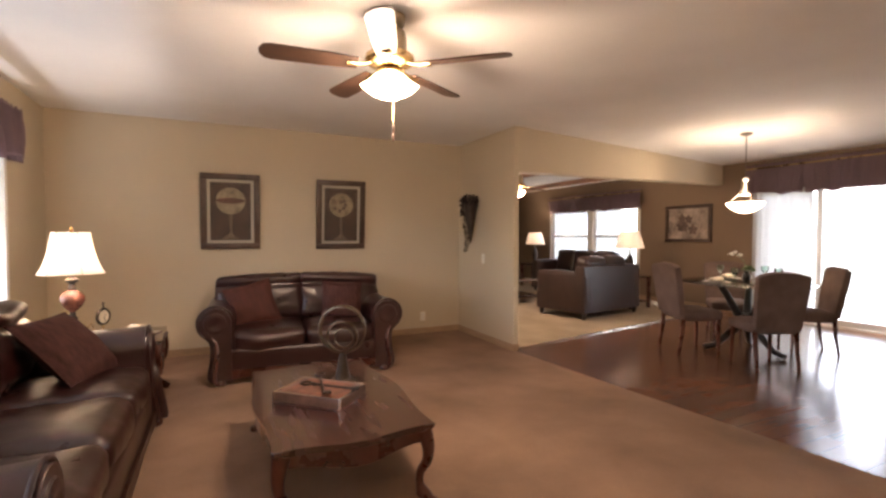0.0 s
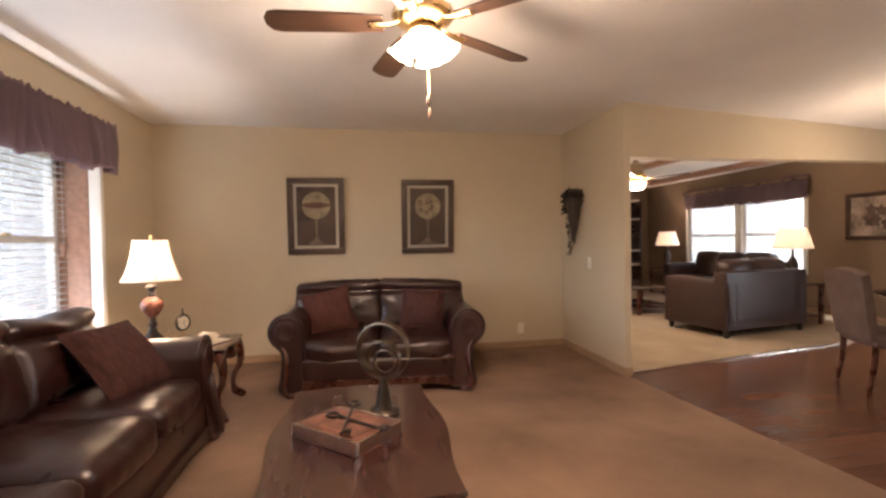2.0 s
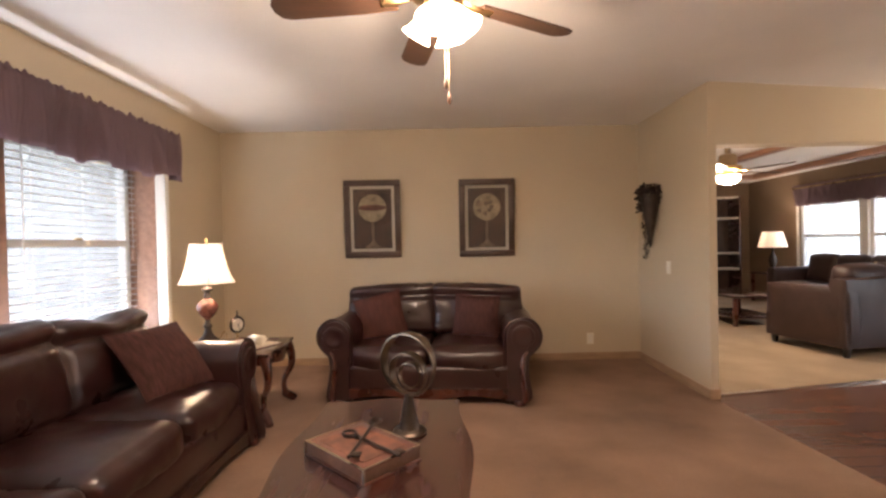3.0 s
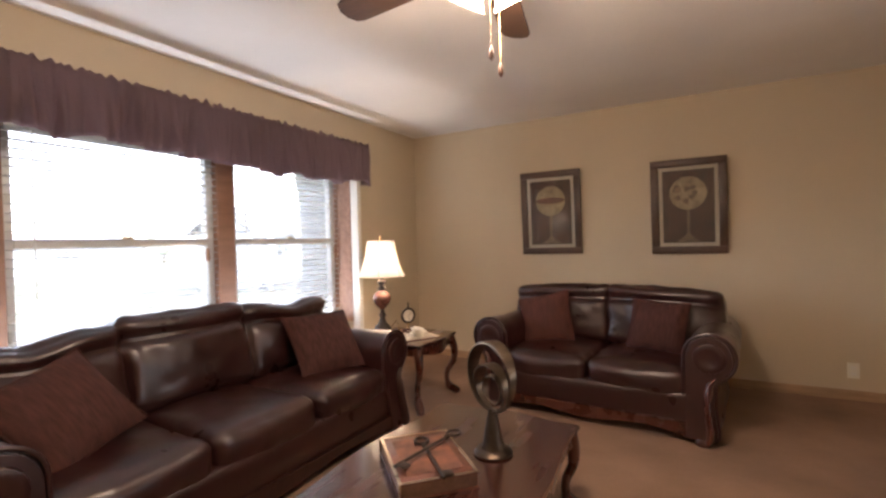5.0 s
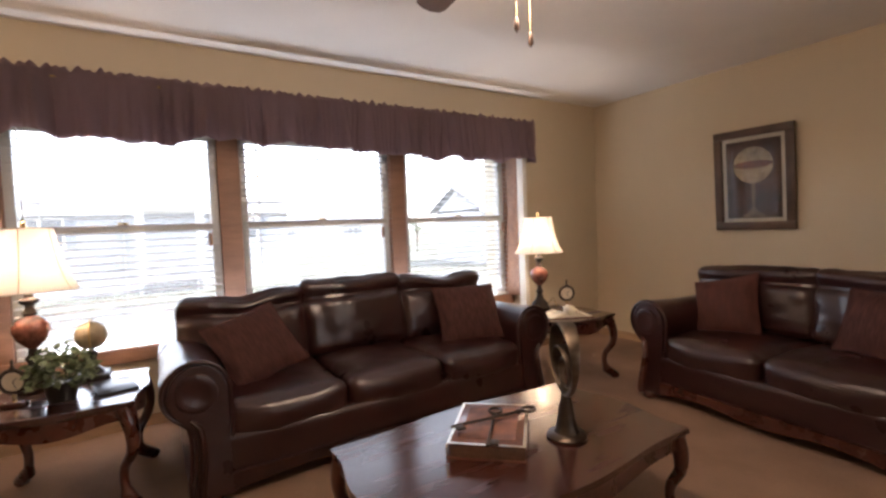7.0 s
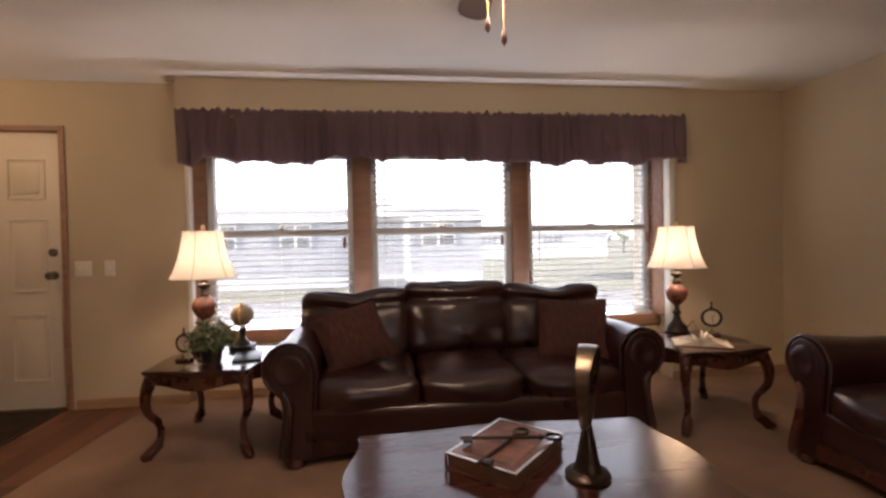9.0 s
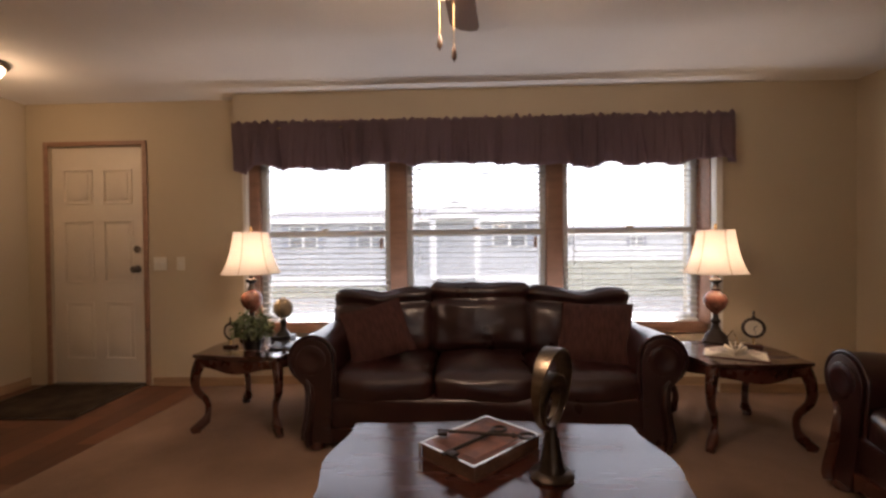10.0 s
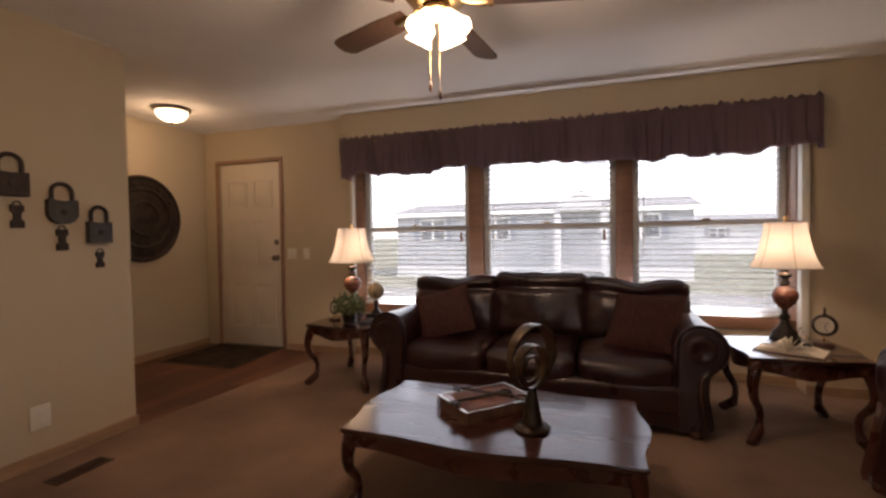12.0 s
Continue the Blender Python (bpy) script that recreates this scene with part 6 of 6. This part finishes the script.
def wall_unit():
    root = thing("wall_unit", "dark wood wall unit with lit cream shelves", "shelving", Matrix.Translation((0, LY - 0.002, 0.006)))
    x0, x1, d = 5.6, 7.75, 0.42
    part("back_panel", B(x0, -0.03, 0, x1, 0, 2.1), FRAMEW, root)
    for x in (x0, 6.30, 7.05, x1 - 0.04):
        part("upright", B(x, -d, 0, x + 0.04, -0.031, 2.1, bevel=0.003), WOOD, root)
    for z in (0.08, 0.55, 0.88, 1.62, 2.06):
        for a, b in ((x0 + 0.04, 6.30), (6.34, 7.05), (7.09, x1 - 0.04)):
            part("shelf", B(a, -d + 0.01, z, b, -0.031, z + 0.035, bevel=0.003), MATTE, root, "cream shelf board")
    tv = thing("television", "dark flat screen standing on the wall unit shelf", "television", Matrix.Translation((6.695, LY - 0.22, 0.92)))
    part("screen", B(-0.33, -0.03, 0.05, 0.33, 0.0, 0.48, bevel=0.006), BLACK, tv)
    part("foot", B(-0.12, -0.08, 0.003, 0.12, 0.05, 0.02, bevel=0.004), BLACK, tv)
    part("neck", B(-0.03, -0.02, 0.02, 0.03, 0.0, 0.06), BLACK, tv)


wall_unit()


# ---------------------------------------------------------------- outdoors
structure("ground", B(-400, -400, -1.1, 400, 400, -0.8), GRASS)
structure("road", B(-13.5, -200, -0.79, -8.5, 200, -0.775), CONC)


def prefab_house(label, x, y0, y1, depth, eave, ridge, face, windows, gables=()):
    """A long single-storey home whose long side faces +x at the given x; roof ridge runs along y."""
    g = -0.8
    root = thing("house", label, "house", Matrix.Translation((0, 0, g)))
    E, R = eave - g, ridge - g
    part("wall", B(x - depth, y0, 0, x, y1, E), face, root)
    for i in range(int((E - 0.6) / 0.2)):
        part("siding_course", B(x, y0, 0.5 + i * 0.2, x + 0.012, y1, 0.515 + i * 0.2), face, root)
    part("skirting", B(x, y0, 0, x + 0.02, y1, 0.5), SIDINGW, root)
    bm = bmesh.new()
    a = [(x + 0.35, E - 0.02), (x - depth / 2, R), (x - depth - 0.35, E - 0.02), (x - depth - 0.35, E - 0.14), (x - depth / 2, R - 0.12), (x + 0.35, E - 0.14)]
    m = Matrix(((1, 0, 0, 0), (0, 0, 1, 0), (0, 1, 0, 0), (0, 0, 0, 1)))
    slab(bm, a, y0 - 0.35, y1 + 0.35, m)
    bmesh.ops.recalc_face_normals(bm, faces=bm.faces)
    part("roof", bm, ROOF, root, "grey shingle roof")
    for y in (y0, y1):
        bm = bmesh.new()
        slab(bm, [(x, E - 0.14), (x - depth / 2, R - 0.15), (x - depth, E - 0.14)], min(y, y), y + (0.05 if y == y0 else -0.05), m)
        bmesh.ops.recalc_face_normals(bm, faces=bm.faces)
        part("gable_end", bm, face, root)
    part("fascia", B(x + 0.33, y0 - 0.35, E - 0.2, x + 0.37, y1 + 0.35, E - 0.02), WHITE, root)
    for y, w, z0, z1 in windows:
        win = part("window", B(x + 0.012, y - w / 2, z0 - g, x + 0.05, y + w / 2, z1 - g), WHITE, root)
        for k in range(2):
            c = y - w / 4 + k * w / 2
            for q0, q1 in ((z0 - g + 0.06, (z0 + z1) / 2 - g - 0.03), ((z0 + z1) / 2 - g + 0.03, z1 - g - 0.06)):
                part("pane", B(x + 0.05, c - w / 4 + 0.05, q0, x + 0.056, c + w / 4 - 0.05, q1), DARKW, win)
        for s in (-1, 1):
            part("shutter", B(x + 0.012, y + s * (w / 2 + 0.17) - 0.14, z0 - g, x + 0.045, y + s * (w / 2 + 0.17) + 0.14, z1 - g), SHUT, root)
    for y, w, hgt in gables:
        bm = bmesh.new()
        mm = Matrix(((0, 0, 1, 0), (1, 0, 0, 0), (0, 1, 0, 0), (0, 0, 0, 1)))
        slab(bm, [(y - w / 2 - 0.2, E - 0.1), (y + w / 2 + 0.2, E - 0.1), (y, hgt - g)], x - depth / 2, x + 0.9, mm)
        bmesh.ops.recalc_face_normals(bm, faces=bm.faces)
        part("entry_gable", bm, SIDINGW, root)
        for s in (-1, 1):
            part("column", B(x + 0.65, y + s * w / 2 - 0.12, 0, x + 0.85, y + s * w / 2 + 0.12, E - 0.1), SIDINGW, root)
        part("porch_step", B(x + 0.02, y - w / 2, 0, x + 1.0, y + w / 2, 0.35), CONC, root)
    return root


prefab_house("long grey-sided prefab house with shuttered windows", -18.0, -6.2, 7.0, 7.5, 2.30, 2.95, SIDING, [(-4.3, 1.3, 0.95, 2.0), (-1.2, 1.3, 0.95, 2.0), (5.0, 1.5, 0.95, 2.0)], [(2.6, 1.9, 3.05)])
prefab_house("white gabled prefab house beyond the lawn", -17.0, 16.6, 24.0, 4.5, 2.1, 3.4, SIDINGW, [(17.9, 1.0, 0.7, 1.7), (21.6, 1.3, 0.7, 1.7)], [(17.9, 1.8, 3.0)])
prefab_house("distant low white prefab house", -44.0, 10.0, 26.0, 7.0, 1.9, 2.8, SIDINGW, [(13.0, 1.3, 0.6, 1.5), (20.0, 1.3, 0.6, 1.5)])


for hx, hy, ln, face, words in ((52.0, 22.0, 15.0, SIDING, "long low grey prefab house beyond the deck"), (58.0, 44.0, 16.0, SIDINGW, "long low white prefab house far beyond the deck")):
    far = prefab_house(words, 0.0, -ln / 2, ln / 2, 7.0, 2.0, 3.0, face, [(-ln / 4, 1.6, 0.6, 1.6), (ln / 5, 1.6, 0.6, 1.6)])
    far.matrix_world = pose(hx, hy, -0.8, 0, 0, 180)


def bare_tree(x, y, h, seed):
    rnd = random.Random(seed)
    root = thing("tree", "small distant tree with thin dark crown", "tree", Matrix.Translation((x, y, -0.8)), "distant trees")
    part("trunk", S([(0, 0, 0), (0.05, 0, h * 0.3), (0, 0.05, h * 0.6)], [0.14, 0.1, 0.05], 8), BARK, root)
    bm = bmesh.new()
    for i in range(9):
        a = rnd.uniform(0, 6.28)
        sweep(bm, [(0, 0, h * 0.35), (h * 0.14 * math.cos(a), h * 0.14 * math.sin(a), h * 0.6), (h * 0.2 * math.cos(a), h * 0.2 * math.sin(a), h * 0.8)], [0.05, 0.035, 0.015], 5)
    part("limbs", bm, BARK, root)
    bm = bmesh.new()
    for i in range(7):
        leaf_cluster(bm, (rnd.uniform(-0.2, 0.2) * h, rnd.uniform(-0.2, 0.2) * h, h * rnd.uniform(0.55, 0.9)), h * 0.14, 70, 0.12, seed * 10 + i, 0.8)
    part("crown", bm, LEAF, root)


for i, (x, y, h) in enumerate(((-46, 27, 3.4), (-50, 31, 3.0), (-48, 38, 3.6), (-60, 20, 3.4))):
    bare_tree(x, y, h, 30 + i)


def deck_rail():
    root = thing("deck_rail", "white deck railing outside the patio door", "railing", Matrix.Translation((10.8, 0, -0.8)))
    part("top_rail", B(-0.04, 0.5, 1.62, 0.04, 7.0, 1.68, bevel=0.005), WHITE, root)
    part("bottom_rail", B(-0.03, 0.5, 0.86, 0.03, 7.0, 0.91), WHITE, root)
    for i in range(6):
        part("post", B(-0.05, 0.5 + i * 1.3 - 0.05, 0, 0.05, 0.5 + i * 1.3 + 0.05, 1.72), WHITE, root)
    for i in range(46):
        part("baluster", B(-0.015, 0.6 + i * 0.14, 0.91, 0.015, 0.63 + i * 0.14, 1.62), WHITE, root)


deck_rail()
structure("deck", B(FX + 0.15, 0.4, -0.8, 10.9, 7.1, -0.06), SIDINGW)
